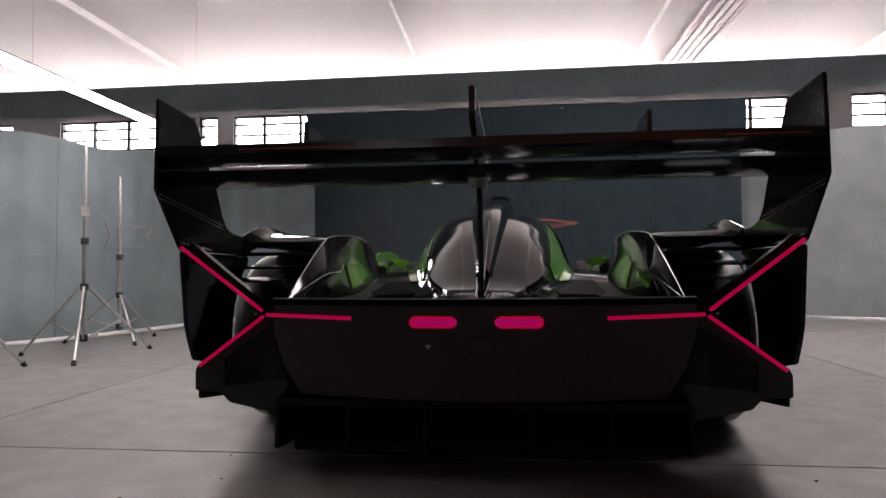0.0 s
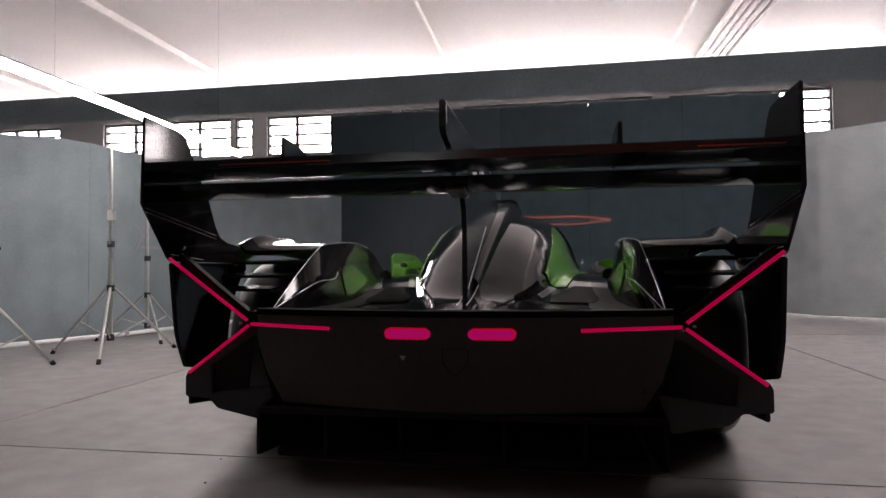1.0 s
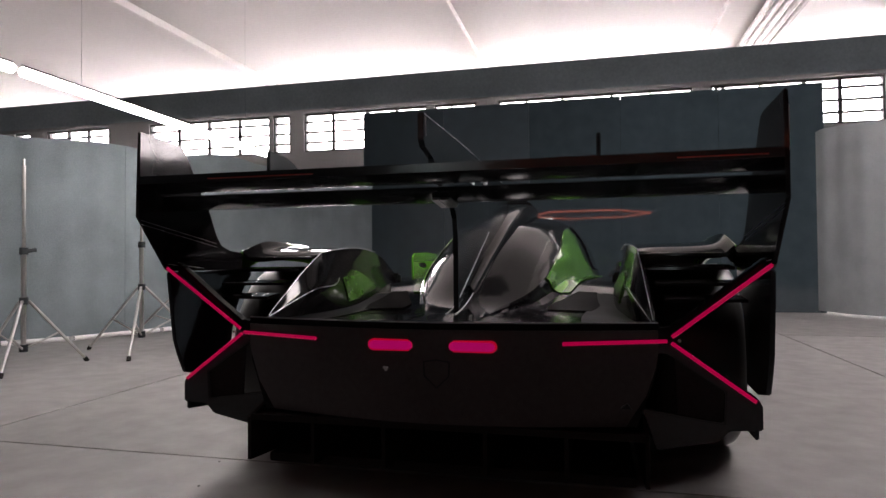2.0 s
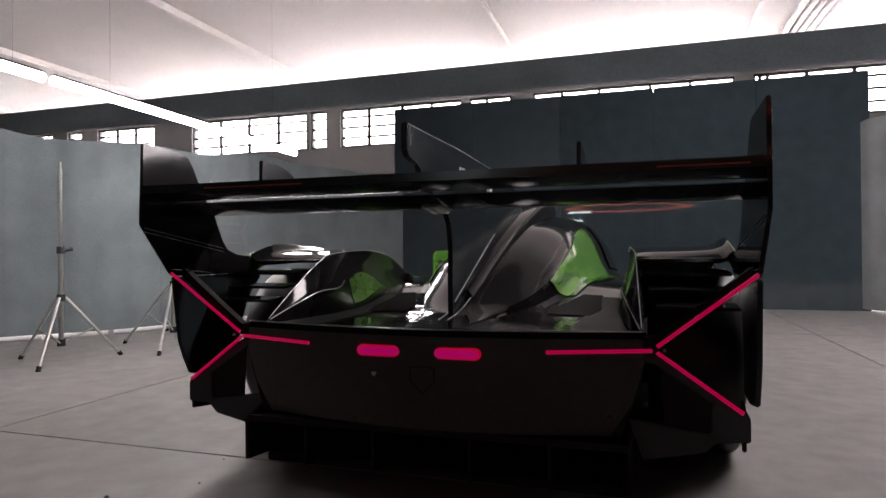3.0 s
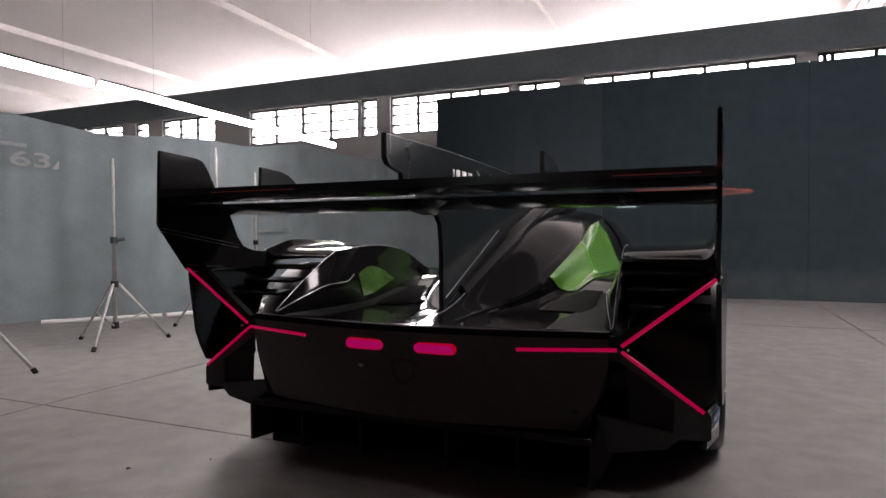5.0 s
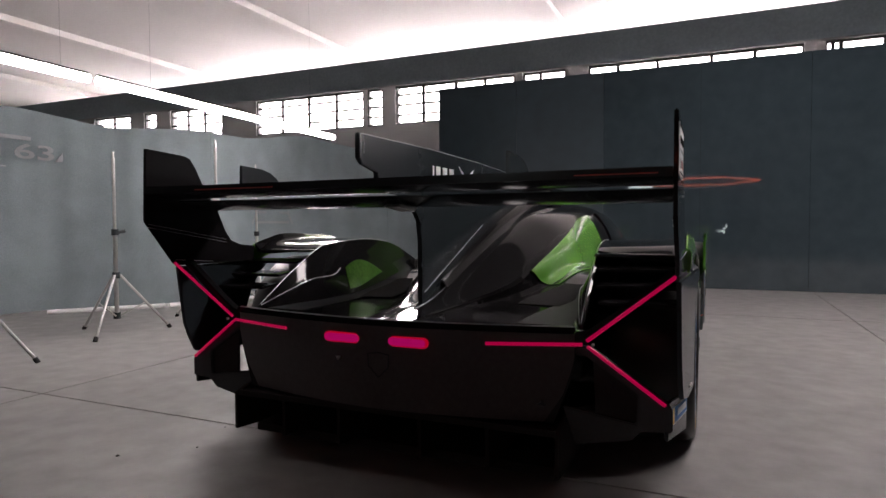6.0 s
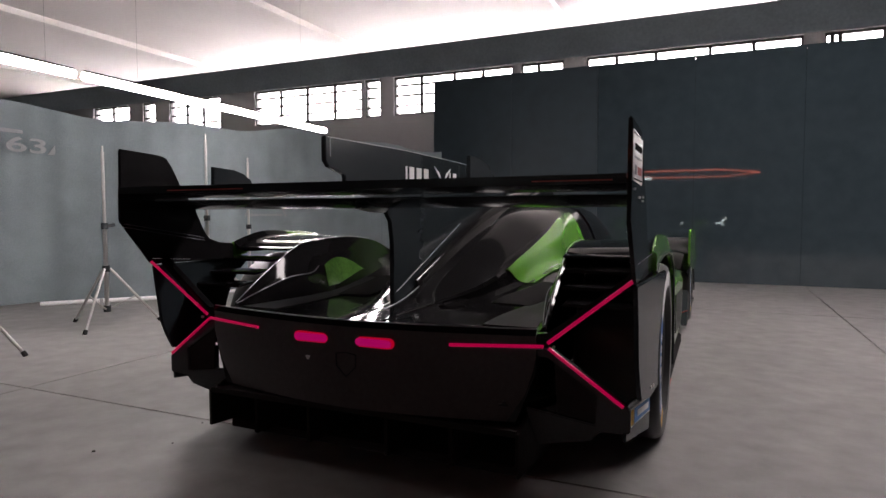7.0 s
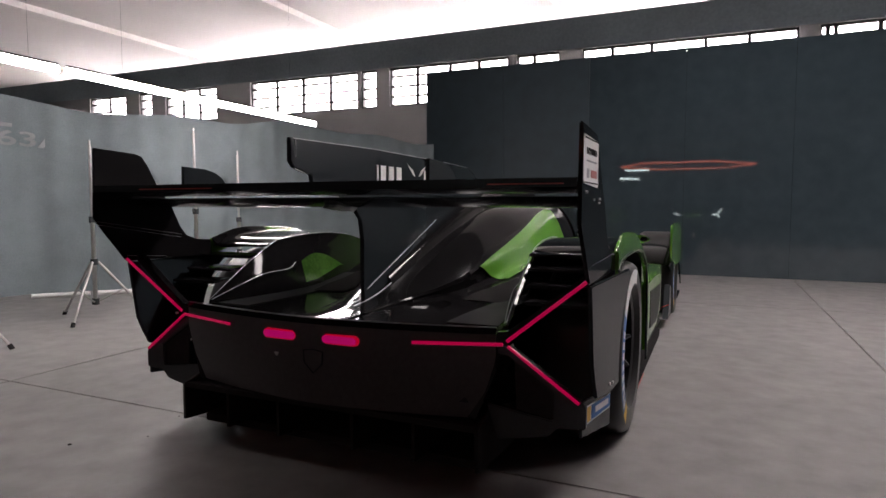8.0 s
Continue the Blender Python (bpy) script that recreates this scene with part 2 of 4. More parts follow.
WINDOWS = (
    (-18.8, -17.05, (-17.9,)), (-16.4, -15.85, ()), (-15.2, -13.05, (-14.5, -13.8)), (-11.68, -7.93, (-10.75, -9.8, -8.85)), (-7.8, -7.32, ()), (-6.9, -3.55, (-6.1, -5.15, -4.35)), (-3.33, -2.27, (-2.9,)),
    (-1.72, 2.74, (-1.04, -0.17, 0.96, 1.82)), (3.12, 6.6, (3.26, 3.40, 4.16, 5.05, 5.75)), (7.95, 13.2, (8.75, 9.6, 10.5, 11.4, 12.3)))
for i, (a, b, stops) in enumerate(WINDOWS):
    window(i + 1, a, b, stops)
    if i:
        p0 = WINDOWS[i - 1][1]
        tagged(new("window_pier", mesh_of("window_pier", *box(p0, WALL_Y + 0.002, SILL_Z, a, WALL_Y + 0.298, 4.62), M_WALL, 0)), "grey wall pier between windows", "pier", kind="structure")

for k in range(5):
    x = 3.27 + 0.14 * k
    tagged(new("ceiling_pipe", mesh_of("ceiling_pipe", *rod((x, 5.05, 4.80), (x, 12.98, 4.80), 0.042), M_PIPE)), "pale painted pipe run under the ceiling", "pipe", "ceiling pipes")

# gloss panel wall ahead of the car
screen = thing("panel_screen", "tall dark grey glossy panel wall standing on the floor", "panel wall", kind="structure", at=(0, 7.0, 0))
part("backing", mesh_of("backing", *box(-2.92, 0.08, 0, 3.41, 0.11, 2.97), M_DARK, 0), screen)
for k in range(5):
    part("panel", mesh_of("panel", *box(-2.93 + 1.27 * k, 0, 0, -2.933 + 1.27 * (k + 1), 0.08, 3.0), M_SATIN if k < 2 else M_SCREEN, 0), screen, "satin dark grey panel" if k < 2 else "mirror-gloss dark grey panel")


def curtain(name, pts, top, label, folds=70, amp=0.014, cloth=None):
    """A hanging cloth along a line of points, with a wavy upper edge and vertical folds."""
    rows = []
    d = 0.0
    for i, p in enumerate(pts):
        if i:
            d += math.dist(p, pts[i - 1])
        rows.append((d, *p))

    def at(u, w):
        s = u * d
        _, x, y = spline(rows, s)
        _, x2, y2 = spline(rows, min(d, s + 0.01))
        nx, ny = -(y2 - y), (x2 - x)
        ln = math.hypot(nx, ny) or 1
        k = amp * (math.sin(s * 9.0 + 1.5 * math.sin(s * 2.3)) + 0.5 * math.sin(s * 23.0)) * (0.35 + 0.65 * w)
        z = 0.03 + (top + 0.05 * math.sin(s * 1.7) + 0.03 * math.sin(s * 4.1) - 0.03) * w
        return (x + nx / ln * k, y + ny / ln * k, z)

    ob = thing(name, label, "curtain")
    count = max(2, round(d / 1.35))
    for k in range(count):
        a, b = max(0, k / count - 0.004), min(1, (k + 1) / count + 0.004)
        lift = 0.006 * (k % 2)
        part("cloth_panel", mesh_of("cloth_panel", *shell(lambda u, w: tuple(Vector(at(u, w)) + Vector((lift, -lift, 0))), steps(a, b, folds * 3 // count), steps(0, 1, 8), 0.005), cloth or M_DRAPE, 60), ob)
    return ob


LEFT = ((-5.25, -3.0), (-5.2, 0.5), (-5.1, 2.1), (-4.4, 2.95), (-4.05, 3.75), (-3.75, 5.0), (-2.7, 7.25))
RIGHT = ((3.2, 7.3), (3.7, 6.3), (5.5, 5.5), (8.5, 5.0))
curtain("drape", LEFT, 1.95, "dark grey cloth drape hanging to the concrete floor", 110)
curtain("drape", RIGHT, 2.3, "mid grey cloth drape beside the panel wall", 60, cloth=M_DRAPE2)


# White rods stand in for the bright line under the drape's lower edge.
def base_strip(pts):
    seg = thing("base_rods", "pale rods drawn for the bright line at the drape's foot", "pipe")
    for a, b in zip(pts, pts[1:]):
        n = max(1, round(math.dist(a, b) / 0.6))
        for k in range(n):
            p = [a[i] + (b[i] - a[i]) * (k + 0.03) / n for i in (0, 1)]
            q = [a[i] + (b[i] - a[i]) * (k + 0.97) / n for i in (0, 1)]
            part("segment", mesh_of("segment", *rod((*p, 0.022), (*q, 0.022), 0.022), M_WHITE), seg)


base_strip([(x + 0.10, y - 0.05) for x, y in LEFT[2:]])


def led_tube(y0, y1):
    t = thing("tube_light", "long glowing white tube light hung on thin wires", "tube light", "tube lights")
    x0, x1, z = -2.62 - 0.03 * y0, -2.62 - 0.03 * y1, 1.82
    part("diffuser", mesh_of("diffuser", *rod((x0, y0, z), (x1, y1, z), 0.028, 12), M_TUBE), t)
    part("housing", mesh_of("housing", *rod((x0, y0, z + 0.03), (x1, y1, z + 0.03), 0.012, 8), M_DARK), t)
    for f in (0.15, 0.85):
        xx, yy = x0 + (x1 - x0) * f, y0 + (y1 - y0) * f
        part("wire", mesh_of("wire", *rod((xx, yy, z + 0.03), (xx, yy, CEILING_Z), 0.0006, 5), M_DARK), t)


led_tube(-0.4, 0.83)
led_tube(0.9, 3.75)


def light_stand(x, y, joint, top, turn, clamp, reach=0.52):
    s = thing("light_stand", "bare steel tripod light stand on the concrete floor", "light stand", "light stands", at=(x, y, 0), turn=turn)
    part("column", mesh_of("column", *rod((0, 0, 0.12), (0, 0, joint + 0.35), 0.017), M_STEEL), s)
    part("riser", mesh_of("riser", *rod((0, 0, joint + 0.35), (0, 0, top), 0.012), M_STEEL), s)
    for z in (joint, joint + 0.35, 0.14):
        part("collar", mesh_of("collar", *rod((0, 0, z - 0.025), (0, 0, z + 0.025), 0.028, 12), M_CARBON), s)
    part("knob", mesh_of("knob", *rod((0.02, 0, joint + 0.35), (0.075, 0, joint + 0.36), 0.014), M_CARBON), s)
    for k in range(3):
        a = math.radians(120 * k)
        c, sn = math.cos(a), math.sin(a)
        leg = part("leg", mesh_of("leg", *rod((0.03 * c, 0.03 * sn, joint), (reach * c, reach * sn, 0.012), 0.011), M_STEEL), s)
        part("rubber_foot", mesh_of("rubber_foot", *rod(((reach - 0.015) * c, (reach - 0.015) * sn, 0.03), ((reach + 0.005) * c, (reach + 0.005) * sn, 0.002), 0.016), M_DARK), leg)
        part("brace", mesh_of("brace", *rod((0.025 * c, 0.025 * sn, 0.14), (reach * 0.53 * c, reach * 0.53 * sn, joint * 0.49), 0.007), M_STEEL), s)
    if clamp:
        part("clamp", mesh_of("clamp", *box(-0.05, -0.025, clamp - 0.04, 0.03, 0.025, clamp + 0.04), M_STEEL, 0, 0.006), s)
    part("spigot", mesh_of("spigot", *rod((0, 0, top), (0, 0, top + 0.05), 0.008), M_STEEL), s)


light_stand(-3.14, 2.44, 0.53, 1.60, -60, 1.11)
light_stand(-3.40, 1.59, 0.47, 1.42, 60, 0, 0.40)
light_stand(-3.50, 3.40, 0.43, 1.48, -40, 0, 0.45)
light_stand(-3.36, 0.40, 0.55, 1.75, 23, 0)


def flat_text(body, size, material, m, name, parent=None, label="", bold=0.0):
    cu = bpy.data.curves.new(name, "FONT")
    cu.body, cu.size, cu.extrude, cu.align_x, cu.align_y, cu.offset = body, size, 0.001, "CENTER", "CENTER", bold
    tmp = bpy.data.objects.new(name, cu)
    scene.collection.objects.link(tmp)
    dg = bpy.context.evaluated_depsgraph_get()
    me = bpy.data.meshes.new_from_object(tmp.evaluated_get(dg))
    bpy.data.objects.remove(tmp)
    me.materials.clear()
    me.materials.append(material)
    me.transform(m)
    ob = new(name, me)
    if parent:
        ob.parent = parent
    if label:
        ob["label"] = label
    return ob


# ---- hexagon ring and the lamps behind the camera ----
ring = thing("hexagon_ring_light", "large glowing orange hexagon ring light hung on wires", "ring light", at=(0.34, -5.0, 2.17), turn=4)
hexa = [(1.98 * math.cos(k * math.tau / 6), 1.98 * math.sin(k * math.tau / 6), 0) for k in range(6)]
for k in range(6):
    a, b = Vector(hexa[k]), Vector(hexa[(k + 1) % 6])
    part("ring_side", mesh_of("ring_side", *rod(a, b, 0.016), M_RING), ring)
    part("wire", mesh_of("wire", *rod((a.x, a.y, 0.02), (a.x, a.y, CEILING_Z - 2.17), 0.0008, 5), M_DARK), ring)


def lamp_bar(x, y, z, length, turn, material):
    t = thing("bar_lamp", "short glowing white bar lamp hung on wires", "bar lamp", "bar lamps", at=(x, y, z), turn=turn)
    part("diffuser", mesh_of("diffuser", *box(-length / 2, -0.03, -0.025, length / 2, 0.03, 0.025), material, 0, 0.01), t)
    for xx in (-length * 0.4, length * 0.4):
        part("wire", mesh_of("wire", *rod((xx, 0, 0.02), (xx, 0, CEILING_Z - z), 0.0008, 5), M_DARK), t)


lamp_bar(-1.4, -5.4, 1.80, 0.6, -8, M_DRL)
lamp_bar(-1.3, -6.5, 2.14, 0.8, 0, M_DRL)


def softbox(x, y, z, w, d):
    """A flat overhead softbox: a frame, four cloth fields and four hanging wires."""
    t = thing("softbox", "wide glowing white softbox hung under the hall ceiling", "softbox", "softboxes", at=(x, y, z))
    rim = joined(box(-w / 2 - 0.03, -d / 2 - 0.03, -0.02, w / 2 + 0.03, -d / 2, 0.10), box(-w / 2 - 0.03, d / 2, -0.02, w / 2 + 0.03, d / 2 + 0.03, 0.10), box(-w / 2 - 0.03, -d / 2, -0.02, -w / 2, d / 2, 0.10), box(w / 2, -d / 2, -0.02, w / 2 + 0.03, d / 2, 0.10), box(-w / 2, -d / 2, 0.06, w / 2, d / 2, 0.10))
    part("frame", mesh_of("frame", *rim, M_DARK, 0), t)
    for k in range(4):
        x0 = -w / 2 + w * k / 4
        part("diffuser", mesh_of("diffuser", *box(x0 + 0.02, -d / 2 + 0.01, 0.0, x0 + w / 4 - 0.02, d / 2 - 0.01, 0.02), M_SOFT, 0), t)
    for sx in (-1, 1):
        for sy in (-1, 1):
            part("wire", mesh_of("wire", *rod((sx * w * 0.45, sy * d * 0.45, 0.10), (sx * w * 0.45, sy * d * 0.45, CEILING_Z - z), 0.002, 5), M_DARK), t)


softbox(3.0, 3.0, 4.6, 2.4, 1.0)

# ---- the race car ----
car = thing("race_car", "black and green prototype race car with glowing pink tail lights", "race car")

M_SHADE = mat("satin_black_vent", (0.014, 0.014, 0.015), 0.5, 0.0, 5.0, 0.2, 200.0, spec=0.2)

M_FIN = mat("satin_fin_carbon", (0.018, 0.023, 0.026), 0.16, 0.0, 5.0, 0.06, 60.0, spec=0.15, rough_vary=0.03)

M_MIRROR = mat("mirror_silver", (0.75, 0.76, 0.77), 0.04, 1.0, 5.0, 0.03, 40.0, rough_vary=0.01)

M_TAIL = mat("satin_black_tail", (0.050, 0.044, 0.046), 0.42, 0.0, 4.0, 0.2, 60.0, spec=0.25)

# half sections: y, then pairs x, z from the floor line up to the crown
TAIL_SECTIONS = [
    (0.0, 0.60, 0.24, 0.66, 0.40, 0.665, 0.525, 0.13, 0.532, 0.11, 0.536, 0.05, 0.538, 0.0, 0.539),
    (0.30, 0.60, 0.18, 0.64, 0.38, 0.62, 0.522, 0.17, 0.532, 0.12, 0.546, 0.05, 0.556, 0.0, 0.560),
    (0.65, 0.60, 0.14, 0.64, 0.37, 0.600, 0.524, 0.25, 0.534, 0.230, 0.600, 0.11, 0.665, 0.0, 0.682),
    (0.97, 0.62, 0.10, 0.66, 0.36, 0.600, 0.560, 0.335, 0.572, 0.29, 0.680, 0.15, 0.775, 0.0, 0.795),
    (1.22, 0.78, 0.10, 0.80, 0.37, 0.640, 0.605, 0.39, 0.622, 0.32, 0.730, 0.175, 0.845, 0.0, 0.870),
]
POD_SECTIONS = [
    (1.45, 0.90, 0.10, 0.945, 0.595, 0.72, 0.618, 0.44, 0.630, 0.345, 0.775, 0.20, 0.90, 0.0, 0.93),
    (1.90, 0.93, 0.10, 0.955, 0.585, 0.78, 0.620, 0.49, 0.625, 0.36, 0.86, 0.25, 0.95, 0.0, 1.00),
    (2.30, 0.92, 0.10, 0.95, 0.545, 0.77, 0.595, 0.54, 0.61, 0.44, 0.82, 0.30, 0.97, 0.0, 1.03),
    (2.80, 0.88, 0.10, 0.925, 0.485, 0.72, 0.54, 0.54, 0.58, 0.44, 0.77, 0.29, 0.91, 0.0, 0.97),
]
NOSE_SECTIONS = [
    (3.30, 0.52, 0.10, 0.56, 0.31, 0.50, 0.46, 0.46, 0.52, 0.36, 0.65, 0.22, 0.72, 0.0, 0.75),
    (3.90, 0.46, 0.10, 0.50, 0.30, 0.46, 0.43, 0.40, 0.47, 0.30, 0.54, 0.18, 0.58, 0.0, 0.60),
    (4.45, 0.44, 0.10, 0.48, 0.20, 0.44, 0.30, 0.36, 0.33, 0.26, 0.38, 0.16, 0.41, 0.0, 0.42),
    (4.88, 0.40, 0.10, 0.44, 0.13, 0.40, 0.17, 0.32, 0.19, 0.22, 0.20, 0.14, 0.21, 0.0, 0.22),
]
BODY = TAIL_SECTIONS + POD_SECTIONS + NOSE_SECTIONS


def tail_bow(x):
    return -0.10 * max(0.0, 1 - (abs(x) / 0.69) ** 1.7)


def body_at(u, y, out=0.0):
    """A point of the centre body: u runs 0..7 from the floor's middle to the crown."""
    r = spline(BODY, y)
    ps = [(0, r[2])] + [(r[1 + 2 * k], r[2 + 2 * k]) for k in range(7)]
    i = max(0, min(6, int(u)))
    f = u - i
    x = ps[i][0] + (ps[i + 1][0] - ps[i][0]) * f
    z = ps[i][1] + (ps[i + 1][1] - ps[i][1]) * f
    if i >= 4:
        _, x, z = spline([(k, *q) for k, q in enumerate(ps)], u)
    fade = max(0.0, 1 - y / 0.30)
    p = Vector((x, y + tail_bow(x) * fade, z))
    if out:
        nx, nz = (ps[i + 1][1] - ps[i][1]), -(ps[i + 1][0] - ps[i][0])
        ln = math.hypot(nx, nz) or 1
        p += Vector((nx / ln * out, 0, nz / ln * out))
    return p


US = [0, 1, 1.5, 2, 2.5, 3, 3.25, 3.5, 3.75, 4, 4.25, 4.5, 4.75, 5, 5.33, 5.66, 6, 6.33, 6.66, 7]
VS = steps(0.0, 4.88, 70)


def body_patch(us, ys, s, out=0.004, thick=0.003):
    return mirrored(shell(lambda u, y: tuple(body_at(u, y, out)), us, ys, thick), s)


def cover_panel(f, w):
    """The green panel on the engine cover: f from its foot to its straight upper edge, w from its slanting rear edge forwards."""
    y0 = 0.86 + 0.14 * (1 - f)
    y = y0 + w * (1.96 - y0)
    return tuple(body_at(3.86 + f * (1.10 + 0.45 * (y - 0.85)), y, 0.004))


rings = []
for y in VS:
    half = [body_at(u, y) for u in US]
    rings.append([tuple(p) for p in half] + [(-p.x, p.y, p.z) for p in reversed(half[1:-1])])
n = len(rings[0])
bv = [p for r in rings for p in r]
bf = [(j * n + i, j * n + (i + 1) % n, (j + 1) * n + (i + 1) % n, (j + 1) * n + i) for j in range(len(rings) - 1) for i in range(n)]
half_n = len(US)
last = (len(rings) - 1) * n
for base in (0, last):
    for k in range(half_n - 1):
        a, b = base + k, base + k + 1
        c, d = base + (n - k - 1) % n, base + (n - k) % n
        bf.append((a, b, c, d))
part("body", mesh_of("body", bv, bf, M_BLACK, 28), car, "black lacquered centre body")
for s in (1, -1):
    part("engine_cover_panel", mesh_of("engine_cover_panel", *mirrored(shell(cover_panel, steps(0, 1, 14), steps(0, 1, 18), 0.003), s), M_GREEN), car, "green lacquered panel on the engine cover")
    part("side_panel", mesh_of("side_panel", *body_patch(steps(1.10, 2.95, 12), steps(1.42, 2.95, 16), s), M_GREEN), car, "green lacquered sidepod panel")
    part("canopy_window", mesh_of("canopy_window", *body_patch(steps(4.3, 5.7, 8), steps(2.15, 2.95, 12), s), M_GLASS), car, "dark canopy side glass")
    part("deck_vent", mesh_of("deck_vent", *mirrored(shell(lambda u, y: tuple(body_at(3.58 + (u - 0.5) * (0.62 - 1.0 * abs(y - 0.74)), y, 0.003)), steps(0, 1, 4), steps(0.58, 1.02, 10), 0.002), s), M_DARK), car, "dark open vent in the rear deck")
    # Added satin patch that keeps the flank's mirror image off the glossy deck.
    part("deck_dull_patch", mesh_of("deck_dull_patch", *body_patch(steps(3.03, 3.40, 6), steps(0.12, 1.0, 14), s, 0.002, 0.0015), M_SHADE), car, "satin black patch added to dull deck reflections")
    sill = part("sill_panel", mesh_of("sill_panel", *mirrored(prism([(1.50, 0.205), (2.05, 0.212), (2.32, 0.262), (2.36, 0.40), (2.36, 0.505), (1.95, 0.53), (1.50, 0.53)], "x", 0.95, 0.982), s), M_GREEN, 12, 0.006), car, "green lacquered lower sidepod panel")
    part("side_vent", mesh_of("side_vent", *mirrored(prism([(1.66, 0.262), (2.02, 0.238), (2.24, 0.282), (2.30, 0.44), (1.66, 0.47)], "x", 0.9815, 0.984), s), M_SHADE, 0), sill, "dark vent in the green sidepod")

intake = part("roof_intake", mesh_of("roof_intake", *prism([(-0.10, 0.95), (0.10, 0.95), (0.115, 1.07), (0.09, 1.105), (-0.09, 1.105), (-0.115, 1.07)], "y", 2.0, 2.45), M_BLACK, 30, 0.012), car, "black roof air intake")
part("intake_mouth", mesh_of("intake_mouth", *prism([(-0.08, 0.99), (0.08, 0.99), (0.09, 1.06), (0.07, 1.085), (-0.07, 1.085), (-0.09, 1.06)], "y", 2.45, 2.456), M_DARK, 0), intake)

# spine fairing that runs back from the intake
SPINE = [(0.45, 0.012, 0.628), (0.8, 0.030, 0.765), (1.2, 0.052, 0.905), (1.6, 0.072, 1.005), (2.02, 0.092, 1.085)]


def spine_at(u, y):
    _, w, z = spline(SPINE, y)
    prof = [(0, -w - 0.035, z - 0.075), (1, -w - 0.010, z - 0.022), (2, -w * 0.8, z - 0.003), (3, 0, z), (4, w * 0.8, z - 0.003), (5, w + 0.010, z - 0.022), (6, w + 0.035, z - 0.075)]
    _, x, zz = spline(prof, u * 6)
    return (x, y, zz)


part("spine_fairing", mesh_of("spine_fairing", *shell(spine_at, steps(0, 1, 24), steps(0.45, 2.02, 24), -0.01), M_BLACK, 40), car, "black raised spine on the engine cover")

# shark fin
fin_poly = [(-0.20, 1.165), (-0.20, 1.085), (-0.18, 1.065), (-0.085, 1.045), (-0.075, 1.0), (0.0, 0.98), (0.10, 0.97), (0.19, 0.93), (0.24, 0.88), (0.255, 0.80), (0.255, 0.58), (0.26, 0.54), (0.6, 0.62), (1.0, 0.76), (1.5, 0.88), (1.95, 0.97), (1.75, 1.02), (1.56, 1.08), (1.47, 1.125), (1.38, 1.150), (1.2, 1.158), (0.9, 1.166), (0.35, 1.172)]
fin = part("fin", mesh_of("fin", *prism(fin_poly, "x", -0.009, 0.009), M_FIN, 12, 0.003), car, "dark blue-black carbon shark fin")
for s in (1, -1):
    for yy, w in ((0.362, 0.014), (0.395, 0.042), (0.462, 0.046), (0.533, 0.046), (0.812, 0.014), (0.855, 0.040)):
        part("print_bar", mesh_of("print_bar", *box(s * 0.0095, yy, 1.042, s * 0.0115, yy + w, 1.106), M_WHITE, 0), fin, "white printed bar")
    # Highlight lines on the fin, drawn as pale rods.
    part("fin_highlight", mesh_of("fin_highlight", *rod((s * 0.010, 0.282, 0.60), (s * 0.010, 0.95, 0.865), 0.0011, 6), M_GLINT), fin, "pale thin rod drawn as an edge highlight")
    top_line = [(-0.185, 1.163), (0.35, 1.1695), (0.9, 1.1635), (1.2, 1.1555), (1.37, 1.148)]
    part("edge_line", mesh_of("edge_line", *joined(*[rod((s * 0.0088, *a), (s * 0.0088, *b), 0.0016, 6) for a, b in zip(top_line, top_line[1:])]), M_GLINT), fin, "pale thin rod drawn as an edge highlight")
    part("edge_line", mesh_of("edge_line", *rod((s * 0.0092, -0.172, 1.158), (s * 0.0092, -0.172, 1.10), 0.0012, 6), M_GLINT), fin, "pale thin rod drawn as an edge highlight")
    part("seam", mesh_of("seam", *box(s * 0.0092, 0.93, 1.02, s * 0.0105, 0.936, 1.16), M_DARK, 0), fin)
    for sg in (1, -1):
        tip = [(0.735 + sg * 0.02, 1.072), (0.735 + sg * 0.045, 1.082), (0.735 + sg * 0.095, 1.125), (0.735 + sg * 0.04, 1.10)]
        part("print_mark", mesh_of("print_mark", *prism(tip, "x", s * 0.0095, s * 0.0115), M_WHITE, 0), fin, "white printed mark")
    run = [body_at(6.62, y, 0.002) for y in steps(0.20, 1.15, 14)]
    part("spine_edge", mesh_of("spine_edge", *mirrored(joined(*[rod(a, b, 0.0014, 6) for a, b in zip(run, run[1:])]), s), M_GLINT), car, "pale thin rod drawn as an edge highlight")

# rear wing


def aerofoil(y0, z0, y1, z1, thick, camber, n=14):
    """Leading edge y0, z0 to trailing edge y1, z1; camber bows the middle downwards."""
    top, bot = [], []
    for i in range(n + 1):
        t = i / n
        y, z = y0 + (y1 - y0) * t, z0 + (z1 - z0) * t - camber * 4 * t * (1 - t)
        h = thick * (1.48 * math.sqrt(t) - 0.63 * t - 1.76 * t * t + 1.42 * t ** 3 - 0.51 * t ** 4) + 0.003
        top.append((y, z + h * 0.5))
        bot.append((y, z - h * 0.5))
    return top + bot[::-1]


